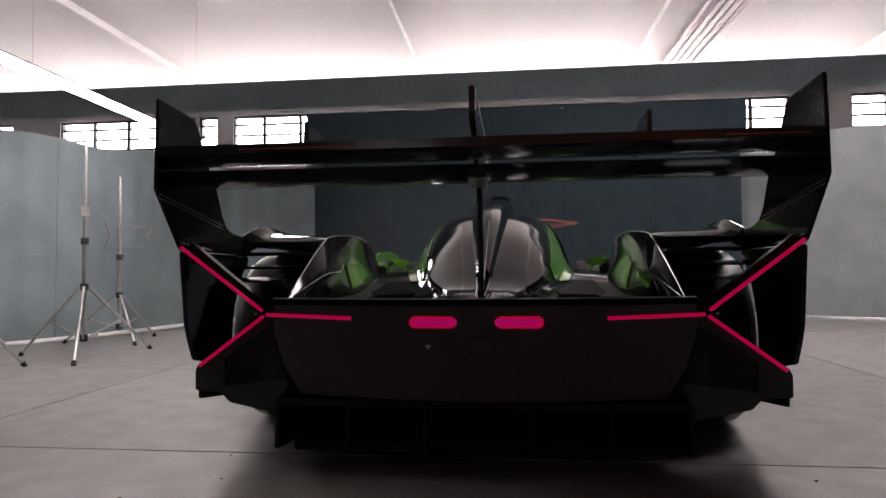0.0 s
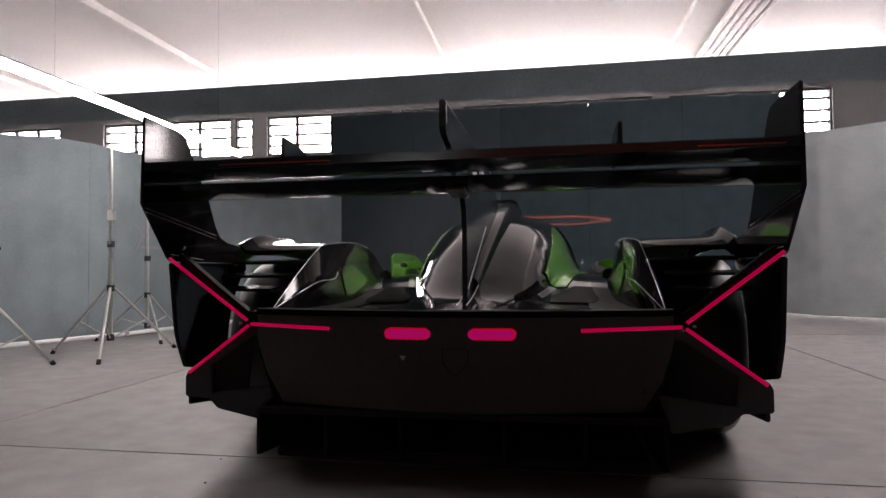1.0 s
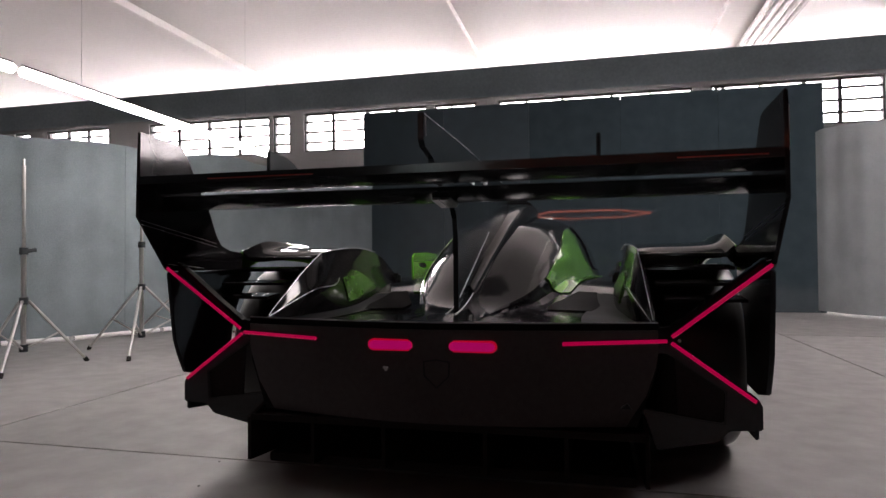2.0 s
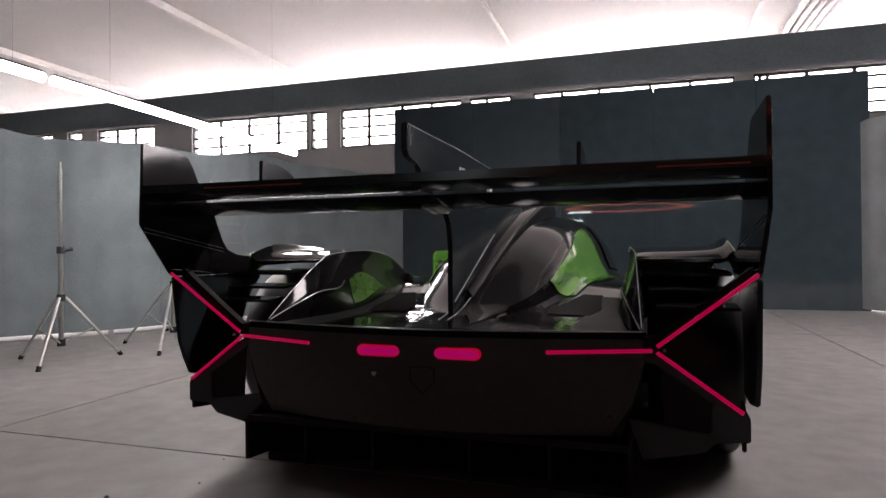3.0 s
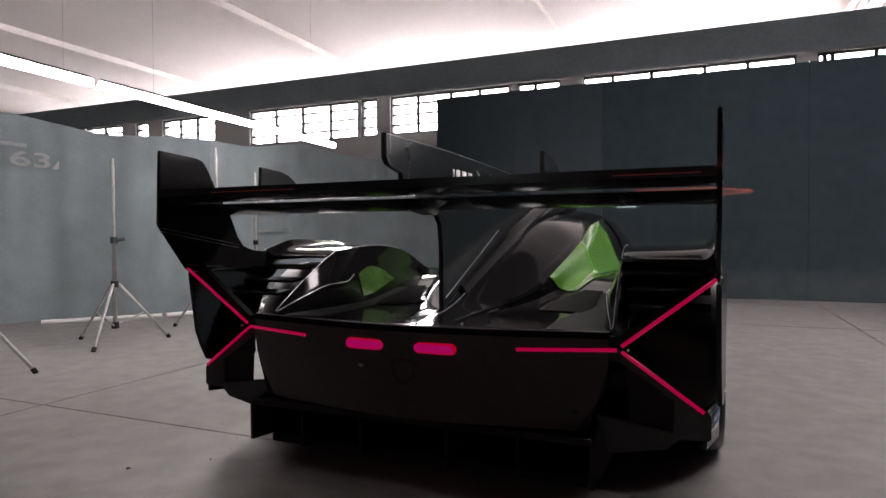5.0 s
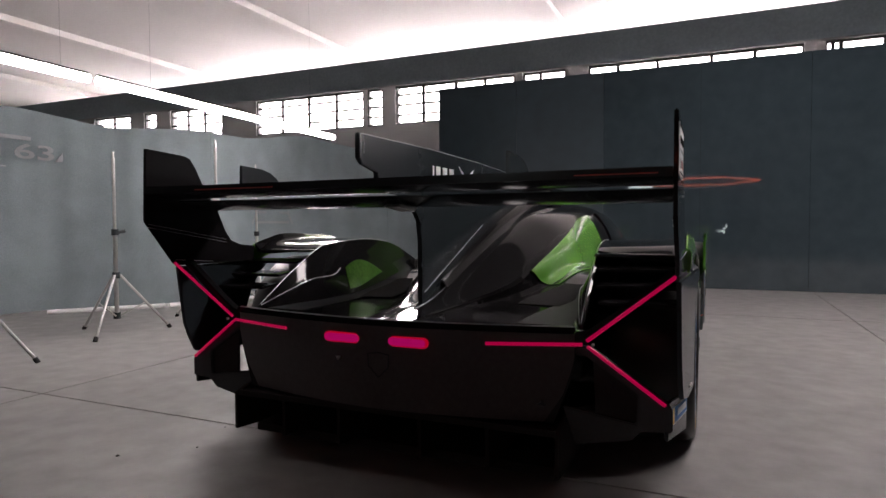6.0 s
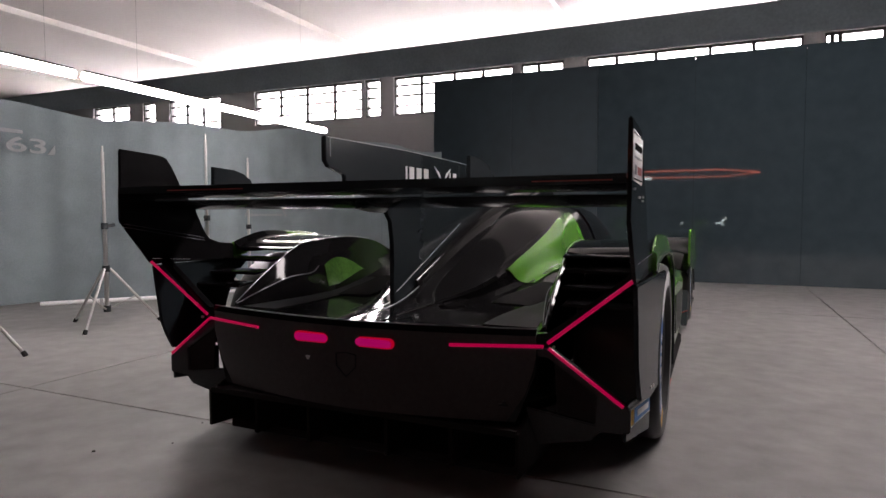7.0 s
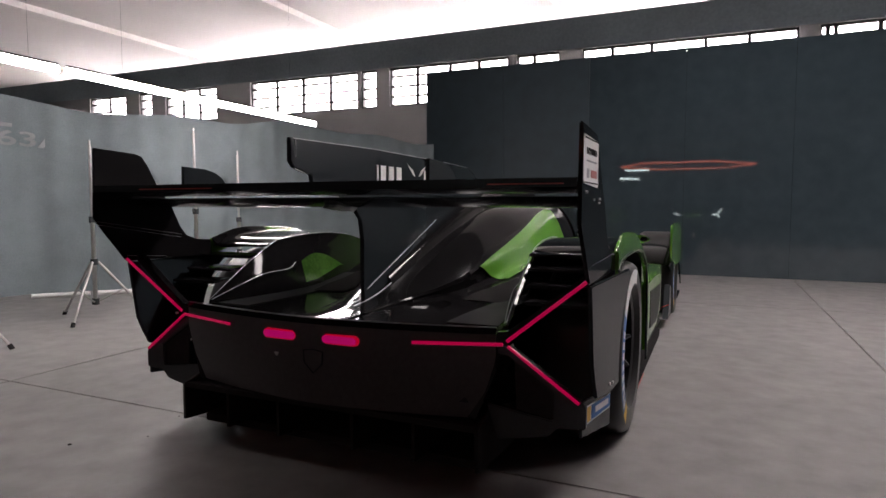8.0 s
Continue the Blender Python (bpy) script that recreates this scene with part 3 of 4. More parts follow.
wing = part("main_plane", mesh_of("main_plane", *prism(aerofoil(0.24, 0.956, -0.03, 0.966, 0.042, 0.018), "x", -0.958, 0.958), M_WING, 40), car, "black carbon wing main plane")
flap = part("flap", mesh_of("flap", *prism(aerofoil(0.0, 0.988, -0.195, 1.003, 0.034, 0.010), "x", -0.958, 0.958), M_WING, 40), car, "black carbon wing flap")
part("gurney", mesh_of("gurney", *box(-0.957, -0.198, 0.990, 0.957, -0.193, 1.016), M_WING, 0), flap)
for s in (1, -1):
    # Red lines painted where the lamps behind mirror in the flap.
    sx = (0.70, 0.92) if s > 0 else (0.34, 0.70)
    part("lamp_reflection", mesh_of("lamp_reflection", *mirrored(box(sx[0], -0.2, 0.998, sx[1], -0.198, 1.0015), s), M_RED, 0), flap, "thin red line painted as a lamp reflection")
    part("winglet", mesh_of("winglet", *mirrored(prism([(-0.18, 1.005), (-0.178, 1.082), (-0.07, 1.077), (-0.02, 1.066), (0.02, 1.045), (0.05, 1.0), (0.03, 0.98), (-0.15, 0.99)], "x", 0.494, 0.506), s), M_FIN, 12, 0.002), car, "small upright carbon winglet")
    part("swan_bracket", mesh_of("swan_bracket", *mirrored(prism([(0.02, 0.93), (0.16, 0.915), (0.2, 0.94), (0.1, 0.97)], "x", 0.0, 0.03), s), M_STEEL, 12, 0.004), car)
    # endplate down to the lower side panel
    ep = [(-0.19, 1.167), (0.0, 1.157), (0.035, 1.148), (0.065, 1.11), (0.11, 1.03), (0.19, 0.93), (0.235, 0.84), (0.27, 0.80), (0.33, 0.78), (0.42, 0.772), (0.42, 0.70), (-0.05, 0.705), (-0.065, 0.715), (-0.20, 0.885)]
    plate = part("endplate", mesh_of("endplate", *mirrored(prism(ep, "x", 0.958, 0.970), s), M_BLACK, 12, 0.004), car, "black rear wing endplate")
    part("crease", mesh_of("crease", *mirrored(rod((0.971, -0.02, 0.762), (0.971, 0.37, 0.768), 0.0006, 6), s), M_GLINT), plate)
    for dz in (0.0, -0.013):
        part("crease", mesh_of("crease", *mirrored(rod((0.9575, -0.185, 0.874 + dz), (0.9575, 0.235, 0.806 + dz), 0.0007, 6), s), M_GLINT), plate)
    part("crease", mesh_of("crease", *mirrored(rod((0.9575, -0.055, 0.729), (0.9575, 0.15, 0.712), 0.0007, 6), s), M_GLINT), plate)
    low = [(-0.045, 0.70), (0.545, 0.70)]
    low += [(0.75 + 0.375 * math.cos(a), 0.355 + 0.375 * math.sin(a)) for a in [math.radians(d) for d in range(122, 189, 6)]]
    low += [(0.20, 0.305), (0.05, 0.335), (0.015, 0.40), (-0.01, 0.46)]
    toe = Matrix.Translation((0.962, 0, 0)) @ pose(0, 0, 0, 0, 0, -3.5)
    sp = part("side_plate", mesh_of("side_plate", *mirrored(moved(prism(low, "x", 0.0, 0.014), toe), s), M_FIN, 12, 0.004), car, "black carbon plate behind the rear wheel")
    for yy, zz in ((0.225, 0.338), (0.268, 0.333)):
        part("bolt", mesh_of("bolt", *mirrored(moved(rod((0.014, yy, zz), (0.017, yy, zz), 0.006, 8), toe), s), M_STEEL), sp)
    for yy, zz in ((-0.13, 0.977), (-0.017, 0.956), (0.069, 0.947), (0.078, 0.959)):
        part("bolt", mesh_of("bolt", *mirrored(rod((0.970, yy, zz), (0.9735, yy, zz), 0.0035, 8), s), M_STEEL), plate)
    part("screw", mesh_of("screw", *mirrored(rod((0.722, -0.024, 0.496), (0.722, -0.014, 0.496), 0.0045, 8), s), M_STEEL), car)
    # lower corner plate with the print
    cp = [(0.66, 0.475), (0.70, 0.482), (0.72, 0.472), (0.94, 0.325), (0.95, 0.305), (0.95, 0.238), (0.86, 0.232), (0.83, 0.20), (0.66, 0.165), (0.62, 0.285), (0.79, 0.262), (0.845, 0.255), (0.85, 0.345), (0.69, 0.452), (0.66, 0.45)]
    corner = part("corner_plate", mesh_of("corner_plate", *mirrored(prism(cp, "y", 0.02, 0.045), s), M_CARBON, 12, 0.004), car, "black lower rear corner plate")
    # Added sheet keeps this opening dark where lit floor would show through.
    part("corner_filler", mesh_of("corner_filler", *mirrored(prism([(0.712, 0.442), (0.855, 0.345), (0.855, 0.245), (0.80, 0.250), (0.722, 0.262)], "y", 0.034, 0.042), s), M_DARK, 0), corner, "matt black sheet added to darken the corner opening")
    flare = Matrix.Translation((0.938, 0.02, 0)) @ pose(0, 0, 0, 0, 0, -7.6)
    side = [(0.0, 0.325), (0.0, 0.212), (0.30, 0.166), (0.30, 0.292), (0.05, 0.325)]
    part("corner_side", mesh_of("corner_side", *mirrored(moved(prism(side, "x", -0.012, 0.0), flare), s), M_FIN, 12, 0.003), corner)
    st = part("sticker", mesh_of("sticker", *mirrored(moved(prism([(0.030, 0.304), (0.030, 0.246), (0.292, 0.232), (0.292, 0.284)], "x", 0.0005, 0.002), flare), s), M_WHITE, 0), corner, "white-edged blue and yellow sticker")
    part("sticker_blue", mesh_of("sticker_blue", *mirrored(moved(prism([(0.085, 0.296), (0.085, 0.248), (0.286, 0.237), (0.286, 0.280)], "x", 0.0025, 0.0035), flare), s), M_BLUE, 0), st)
    part("sticker_yellow", mesh_of("sticker_yellow", *mirrored(moved(prism([(0.036, 0.299), (0.036, 0.251), (0.076, 0.249), (0.076, 0.296)], "x", 0.0025, 0.0035), flare), s), M_YELLOW, 0), st)
    part("print_bar", mesh_of("print_bar", *mirrored(moved(prism([(0.12, 0.282), (0.12, 0.262), (0.262, 0.252), (0.262, 0.272)], "x", 0.004, 0.005), flare), s), M_WHITE, 0), st)
    # upper arm: web between the tail and the endplate
    web = [(0.66, 0.495), (0.70, 0.493), (0.957, 0.702), (0.957, 0.738), (0.93, 0.716), (0.80, 0.611), (0.70, 0.535), (0.66, 0.53)]
    part("upper_arm", mesh_of("upper_arm", *mirrored(prism(web, "y", -0.01, 0.03), s), M_BLACK, 12, 0.005), car, "black arm between the tail and the endplate")
    # light lines
    for nm, a, b in (("upper_light", (0.702, -0.012, 0.505), (0.962, -0.055, 0.716)), ("lower_light", (0.702, -0.004, 0.487), (0.930, 0.012, 0.322)), ("tail_light", (0.392, -0.073, 0.486), (0.688, -0.012, 0.493))):
        part(nm, mesh_of(nm, *mirrored(rod(a, b, 0.0058, 8), s), M_LED), car, "glowing pink light line")
    lamp = [(0.184 + 0.018 * math.cos(a), 0.476 + 0.018 * math.sin(a)) for a in [math.radians(d) for d in range(-90, 91, 15)]]
    lamp += [(0.071 + 0.018 * math.cos(a), 0.476 + 0.018 * math.sin(a)) for a in [math.radians(d) for d in range(90, 271, 15)]]
    bl = part("brake_light", mesh_of("brake_light", *mirrored(prism(lamp, "y", -0.108, -0.09), s), M_RIMRED, 12, 0.004), car, "glowing pink brake light block")
    part("lens", mesh_of("lens", *mirrored(prism([(0.1275 + (x - 0.1275) * 0.93, 0.476 + (z - 0.476) * 0.72) for x, z in lamp], "y", -0.1105, -0.107), s), M_LAMP, 30), bl)

sticker = part("name_sticker", mesh_of("name_sticker", *prism([(-0.186, 1.012), (-0.176, 1.0), (0.026, 0.992), (0.038, 1.004), (0.038, 1.118), (0.028, 1.128), (-0.176, 1.134), (-0.186, 1.124)], "x", 0.9705, 0.972), M_WHITE, 0), car, "white rounded sticker with black and red print")
flat_text("HYBRID", 0.027, M_DARK, Matrix.Translation((0.973, -0.074, 1.090)) @ pose(0, 0, 0, 90, 0, 90) @ Matrix.Diagonal((1.62, 1, 1, 1)), "lettering", sticker, "black lettering")
for name, y0, z0, y1, z1, m in (("border", -0.176, 1.124, 0.028, 1.128, M_DARK), ("border", -0.176, 1.001, 0.028, 1.005, M_DARK), ("border", 0.0315, 1.009, 0.0345, 1.121, M_DARK), ("print_bar", -0.150, 1.061, 0.005, 1.066, M_GREY), ("print_bar", -0.085, 1.018, 0.004, 1.040, M_RED), ("print_mark", -0.145, 1.016, -0.112, 1.042, M_GREY)):
    part(name, mesh_of(name, *box(0.9722, y0, z0, 0.973, y1, z1), m, 0), sticker)

# tail face and diffuser
part("tail_panel", mesh_of("tail_panel", *shell(lambda u, w: (u * (0.600 + 0.064 * min(1, (w - 0.24) / 0.2)), -0.006 + tail_bow(u * 0.66), w), steps(-1, 1, 40), steps(0.24, 0.524, 8), 0.004), M_TAIL, 30), car, "satin black tail panel")
part("tail_lip", mesh_of("tail_lip", *grid(lambda u, w: (u, -0.012 + tail_bow(u) + 0.014 * (1 - w), 0.545 - 0.020 * w), steps(-0.665, 0.665, 40), steps(0, 1, 3)), M_BLACK, 40), car, "black tail lip")
lip = [(x, 0.0 + tail_bow(x), 0.546) for x in steps(-0.665, 0.665, 36)]
part("lip_edge", mesh_of("lip_edge", *joined(*[rod(a, b, 0.0022, 6) for a, b in zip(lip, lip[1:])]), M_GLINT), car, "pale thin rod drawn as an edge highlight")
for k, x in enumerate((-0.625, -0.40, -0.16, 0.16, 0.40, 0.625)):
    part("diffuser_strake", mesh_of("diffuser_strake", *prism([(-0.085, 0.085), (-0.085, 0.225), (0.05, 0.26), (0.7, 0.12), (0.7, 0.06), (0.2, 0.06)], "x", x - 0.006, x + 0.006), M_DARK, 0), car, "black diffuser strake")
part("diffuser", mesh_of("diffuser", *prism([(-0.085, 0.215), (-0.085, 0.235), (0.8, 0.10), (0.8, 0.08)], "x", -0.62, 0.62), M_DARK, 0), car, "black diffuser roof")
shield = [(-0.040, 0.428), (0.0, 0.434), (0.040, 0.428), (0.038, 0.385), (0.0, 0.349), (-0.038, 0.385)]
part("badge", mesh_of("badge", *joined(*[rod((0.018 + a[0], -0.1075, a[1]), (0.018 + b[0], -0.1075, b[1]), 0.0022, 6) for a, b in zip(shield, shield[1:] + shield[:1])]), M_CARBON), car, "dark shield badge outline")
part("tab", mesh_of("tab", *prism([(-0.155, 0.408), (-0.135, 0.408), (-0.143, 0.393)], "y", -0.108, -0.098), M_STEEL, 0, 0.002), car, "small bare metal tab")
part("tab", mesh_of("tab", *prism([(0.552, 0.300), (0.585, 0.300), (0.573, 0.318)], "y", -0.055, -0.045), M_RIM, 0, 0.002), car, "small bare metal tab")

# floor with red-lined edge
fl = [(-0.60, 0.0), (0.60, 0.0), (0.60, 0.95), (0.93, 1.06), (0.96, 1.3), (0.94, 3.0), (0.80, 3.3), (0.45, 3.4), (0.45, 4.9), (-0.45, 4.9), (-0.45, 3.4), (-0.80, 3.3), (-0.94, 3.0), (-0.96, 1.3), (-0.93, 1.06), (-0.60, 0.95)]
under = part("underfloor", mesh_of("underfloor", *prism(fl, "z", 0.055, 0.085), M_DARK, 0, 0.004), car, "black carbon underfloor")
for s in (1, -1):
    part("floor_edge", mesh_of("floor_edge", *mirrored(prism([(1.12, 0.075), (2.34, 0.085), (2.36, 0.13), (2.05, 0.20), (1.5, 0.195), (1.12, 0.15)], "x", 0.945, 0.98), s), M_DARK, 12, 0.003), under, "black carbon floor edge")
    part("edge_line", mesh_of("edge_line", *mirrored(box(0.965, 1.12, 0.071, 0.984, 1.40, 0.077), s), M_RED, 0), under, "thin red line")

# fenders
CREST = [(0.10, 0.665, 0.536), (0.30, 0.655, 0.660), (0.50, 0.648, 0.762), (0.56, 0.645, 0.775), (0.75, 0.630, 0.79), (0.95, 0.620, 0.79), (1.20, 0.620, 0.755), (1.50, 0.64, 0.66)]
CREASE = [(0.10, 0.660, 0.534), (0.25, 0.628, 0.585), (0.39, 0.606, 0.622), (0.56, 0.600, 0.630), (0.63, 0.610, 0.660), (0.80, 0.612, 0.70), (1.10, 0.61, 0.70), (1.50, 0.63, 0.645)]
FOOT = [(0.10, 0.655, 0.530), (0.25, 0.615, 0.527), (0.59, 0.582, 0.528), (0.80, 0.568, 0.535), (1.13, 0.570, 0.57), (1.50, 0.60, 0.62)]
OUTER = [(0.40, 0.968, 0.772), (0.48, 0.966, 0.795), (0.62, 0.964, 0.826), (0.85, 0.964, 0.822), (1.10, 0.965, 0.800), (1.35, 0.965, 0.71), (1.50, 0.965, 0.63)]


def fairing(u, y, s, out=0.0):
    """The inner flank: u 0 at the deck, 1 at the crease, 2 at the crest."""
    a, b, c = spline(FOOT, y)[1:], spline(CREASE, y)[1:], spline(CREST, y)[1:]
    p, q, f = (a, b, u) if u <= 1 else (b, c, u - 1)
    return (s * (p[0] + (q[0] - p[0]) * f - out), y, p[1] + (q[1] - p[1]) * f + out * 0.6)


def fender_top(u, v, s, y1=1.5):
    """The top from the inner crest to the outer edge, v from the rear rim forwards."""
    y = (0.50 - 0.08 * u) * (1 - v) + y1 * v
    c, o = spline(CREST, y)[1:], spline(OUTER, max(0.40, y))[1:]
    flat = min(o[1], c[1] + 0.008)
    prof = [(0, c[0], c[1]), (0.35, c[0] + 0.10, c[1] + 0.004), (0.70, 0.895, flat), (0.80, 0.935, flat + 0.25 * (o[1] - flat)), (0.90, o[0], o[1]), (0.95, 0.978, o[1] - 0.02), (1.0, 0.983, o[1] - 0.085)]
    _, x, z = spline(prof, u)
    return (s * x, y, z)


for s in (1, -1):
    fe = part("rear_fender", mesh_of("rear_fender", *shell(lambda u, v: fender_top(u, v, s), steps(0, 0.895, 26), steps(0, 0.35, 8), 0.012 * s), M_BLACK, 50), car, "black louvred rear fender")
    part("fender_edge", mesh_of("fender_edge", *shell(lambda u, v: fender_top(u, v, s), steps(0.895, 1, 6), steps(0.0, 0.35, 8), 0.012 * s), M_GREEN, 50), fe, "green outer edge of the fender")
    part("fender_front", mesh_of("fender_front", *shell(lambda u, v: fender_top(u, v, s), steps(0.0, 1, 30), steps(0.35, 1, 14), 0.012 * s), M_GREEN, 50), fe, "green forward half of the fender")
    part("fender_liner", mesh_of("fender_liner", *shell(lambda u, v: tuple(Vector(fender_top(u, v, s)) - Vector((0, 0, 0.018))), steps(0.02, 0.88, 16), steps(0.30, 0.98, 10), 0.006 * s), M_DARK, 50), fe, "matt black liner under the fender")
    part("inner_flank", mesh_of("inner_flank", *shell(lambda u, y: fairing(u, y, s), (0, 0.33, 0.66, 1, 1.25, 1.5, 1.75, 2), steps(0.10, 1.5, 28), 0.010 * s), M_BLACK, 22), fe, "black flank of the rear fender")
    # Painted reflection of the green engine cover panel in the black flank.
    part("flank_reflection", mesh_of("flank_reflection", *shell(lambda w, y: fairing(0.16 + 0.25 * max(0, y - 0.75) / 0.25 + w * (0.80 - 0.25 * max(0, y - 0.75) / 0.25 - 0.62 * ((y - 0.74) / 0.26) ** 2), y, s, 0.004), steps(0, 1, 5), steps(0.665, 1.0, 12), 0.003 * s), M_FLANK, 30), fe, "dim green patch painted as the engine cover's reflection")
    for run, y1, rad in ((CREST, 1.10, 0.0014), (CREASE, 0.62, 0.0015)):
        pts = [spline(run, y) for y in steps(0.105, y1, 12)]
        part("flank_edge", mesh_of("flank_edge", *mirrored(joined(*[rod((a[1] - 0.004, a[0], a[2] + 0.003), (b[1] - 0.004, b[0], b[2] + 0.003), rad, 6) for a, b in zip(pts, pts[1:])]), s), M_GLINT), fe, "pale thin rod drawn as an edge highlight")
    for k, z in enumerate((0.748, 0.70, 0.648, 0.60)):
        y = 0.03 + (z - 0.5) * 1.72
        part("louvre", mesh_of("louvre", *mirrored(prism([(y - 0.03, z - 0.006), (y + 0.07, z + 0.004), (y + 0.07, z + 0.0125), (y - 0.03, z + 0.004)], "x", 0.645 + 0.02 * k, 0.95), s), M_BLACK, 12, 0.002), fe, "black fender louvre slat")
    arc = [(1.44, 0.14), (1.455, 0.36), (1.44, 0.54), (1.36, 0.655), (1.20, 0.72), (1.0, 0.742), (0.80, 0.744), (0.625, 0.742), (0.50, 0.728), (0.42, 0.70)]
    outer = [(0.42, 0.772), (0.47, 0.762), (0.70, 0.772), (0.95, 0.772), (1.20, 0.745), (1.42, 0.665), (1.52, 0.55), (1.52, 0.14)] + arc
    part("arch_panel", mesh_of("arch_panel", *mirrored(prism(outer, "x", 0.966, 0.984), s), M_GREEN, 12, 0.004), fe, "green panel round the rear wheel arch")
    part("arch_liner", mesh_of("arch_liner", *mirrored(box(0.58, 1.40, 0.10, 0.955, 1.45, 0.66), s), M_DARK, 0, 0.01), fe, "dark wheel arch liner")
    part("arch_trim", mesh_of("arch_trim", *mirrored(joined(*[rod((0.984, *a), (0.984, *b), 0.006, 6) for a, b in zip(arc, arc[1:])]), s), M_CARBON), fe, "black trim round the wheel arch")

FRONT_TOP = [(3.15, 0.46), (3.35, 0.56), (3.6, 0.625), (3.85, 0.64), (4.1, 0.63), (4.35, 0.57), (4.6, 0.44), (4.8, 0.26)]


def front_fender(u, v, s):
    y = 3.2 + 1.55 * v
    zt = spline(FRONT_TOP, y)[1]
    zb = 0.42 if v < 0.75 else 0.42 - 0.27 * (v - 0.75) / 0.25
    prof = [(0.50, min(zt - 0.03, zb + 0.06)), (0.60, max(zb, zt - 0.08)), (0.68, zt), (0.85, zt + 0.005), (0.95, zt - 0.01), (0.985, zt - 0.05), (0.985, max(zb, zt - 0.22))]
    _, x, z = spline([(i, *p) for i, p in enumerate(prof)], u * 6)
    return (s * x, y, z)


for s in (1, -1):
    ff = part("front_fender", mesh_of("front_fender", *shell(lambda u, v: front_fender(u, v, s), steps(0, 1, 24), steps(0, 1, 20), 0.012 * s), M_BLACK, 45), car, "black front fender with a green fence")
    part("fender_fence", mesh_of("fender_fence", *mirrored(prism([(3.05, 0.76), (3.12, 0.79), (3.5, 0.80), (3.9, 0.785), (4.2, 0.735), (4.45, 0.60), (4.45, 0.42), (4.1, 0.42), (3.6, 0.45), (3.1, 0.515), (3.05, 0.54)], "x", 0.985, 1.0), s), M_GREEN, 12, 0.004), ff, "green fence on the fender")
    part("front_skirt", mesh_of("front_skirt", *mirrored(prism([(3.05, 0.07), (3.35, 0.07), (3.35, 0.28), (3.22, 0.32)], "x", 0.94, 0.985), s), M_CARBON, 12, 0.004), car, "black carbon skirt behind the front wheel")
    part("skirt_line", mesh_of("skirt_line", *mirrored(joined(rod((0.915, 3.03, 0.13), (0.94, 3.03, 0.168), 0.004, 6), rod((0.94, 3.03, 0.168), (0.99, 3.03, 0.19), 0.004, 6)), s), M_RED, 0), car, "thin red line")
    # headlight: three strokes
    for a, b in (((0.62, 4.62, 0.42), (0.72, 4.60, 0.47)), ((0.72, 4.60, 0.47), (0.80, 4.56, 0.54)), ((0.72, 4.60, 0.47), (0.82, 4.56, 0.42))):
        part("headlight_stroke", mesh_of("headlight_stroke", *mirrored(rod(a, b, 0.006, 6), s), M_WHITE), ff)
    cap = [(-0.10, -0.012), (-0.04, -0.034), (0.06, -0.03), (0.12, -0.008), (0.07, 0.024), (-0.04, 0.03)]
    mirror = part("wing_mirror", mesh_of("wing_mirror", *mirrored(([(p[0] + 0.755, 2.78 + p[1], p[2] + 0.695) for p in prism([(a, b) for a, b in cap], "y", 0.0, 0.09)[0]], prism(cap, "y", 0.0, 0.09)[1]), s), M_GREEN, 40, 0.012), car, "green wing mirror on a thin stalk")
    part("mirror_glass", mesh_of("mirror_glass", *mirrored(([(p[0] * 0.30 + 0.823, 2.778 + p[1], p[2] * 0.6 + 0.695) for p in prism(cap, "y", 0.0, 0.003)[0]], prism(cap, "y", 0.0, 0.003)[1]), s), M_MIRROR, 0), mirror)
    part("mirror_stalk", mesh_of("mirror_stalk", *mirrored(rod((0.735, 2.83, 0.665), (0.62, 2.80, 0.50), 0.009, 8), s), M_GREEN), mirror)
part("front_splitter", mesh_of("front_splitter", *prism([(-0.98, 4.3), (0.98, 4.3), (0.98, 4.7), (0.6, 4.95), (-0.6, 4.95), (-0.98, 4.7)], "z", 0.06, 0.085), M_CARBON, 0, 0.004), car)


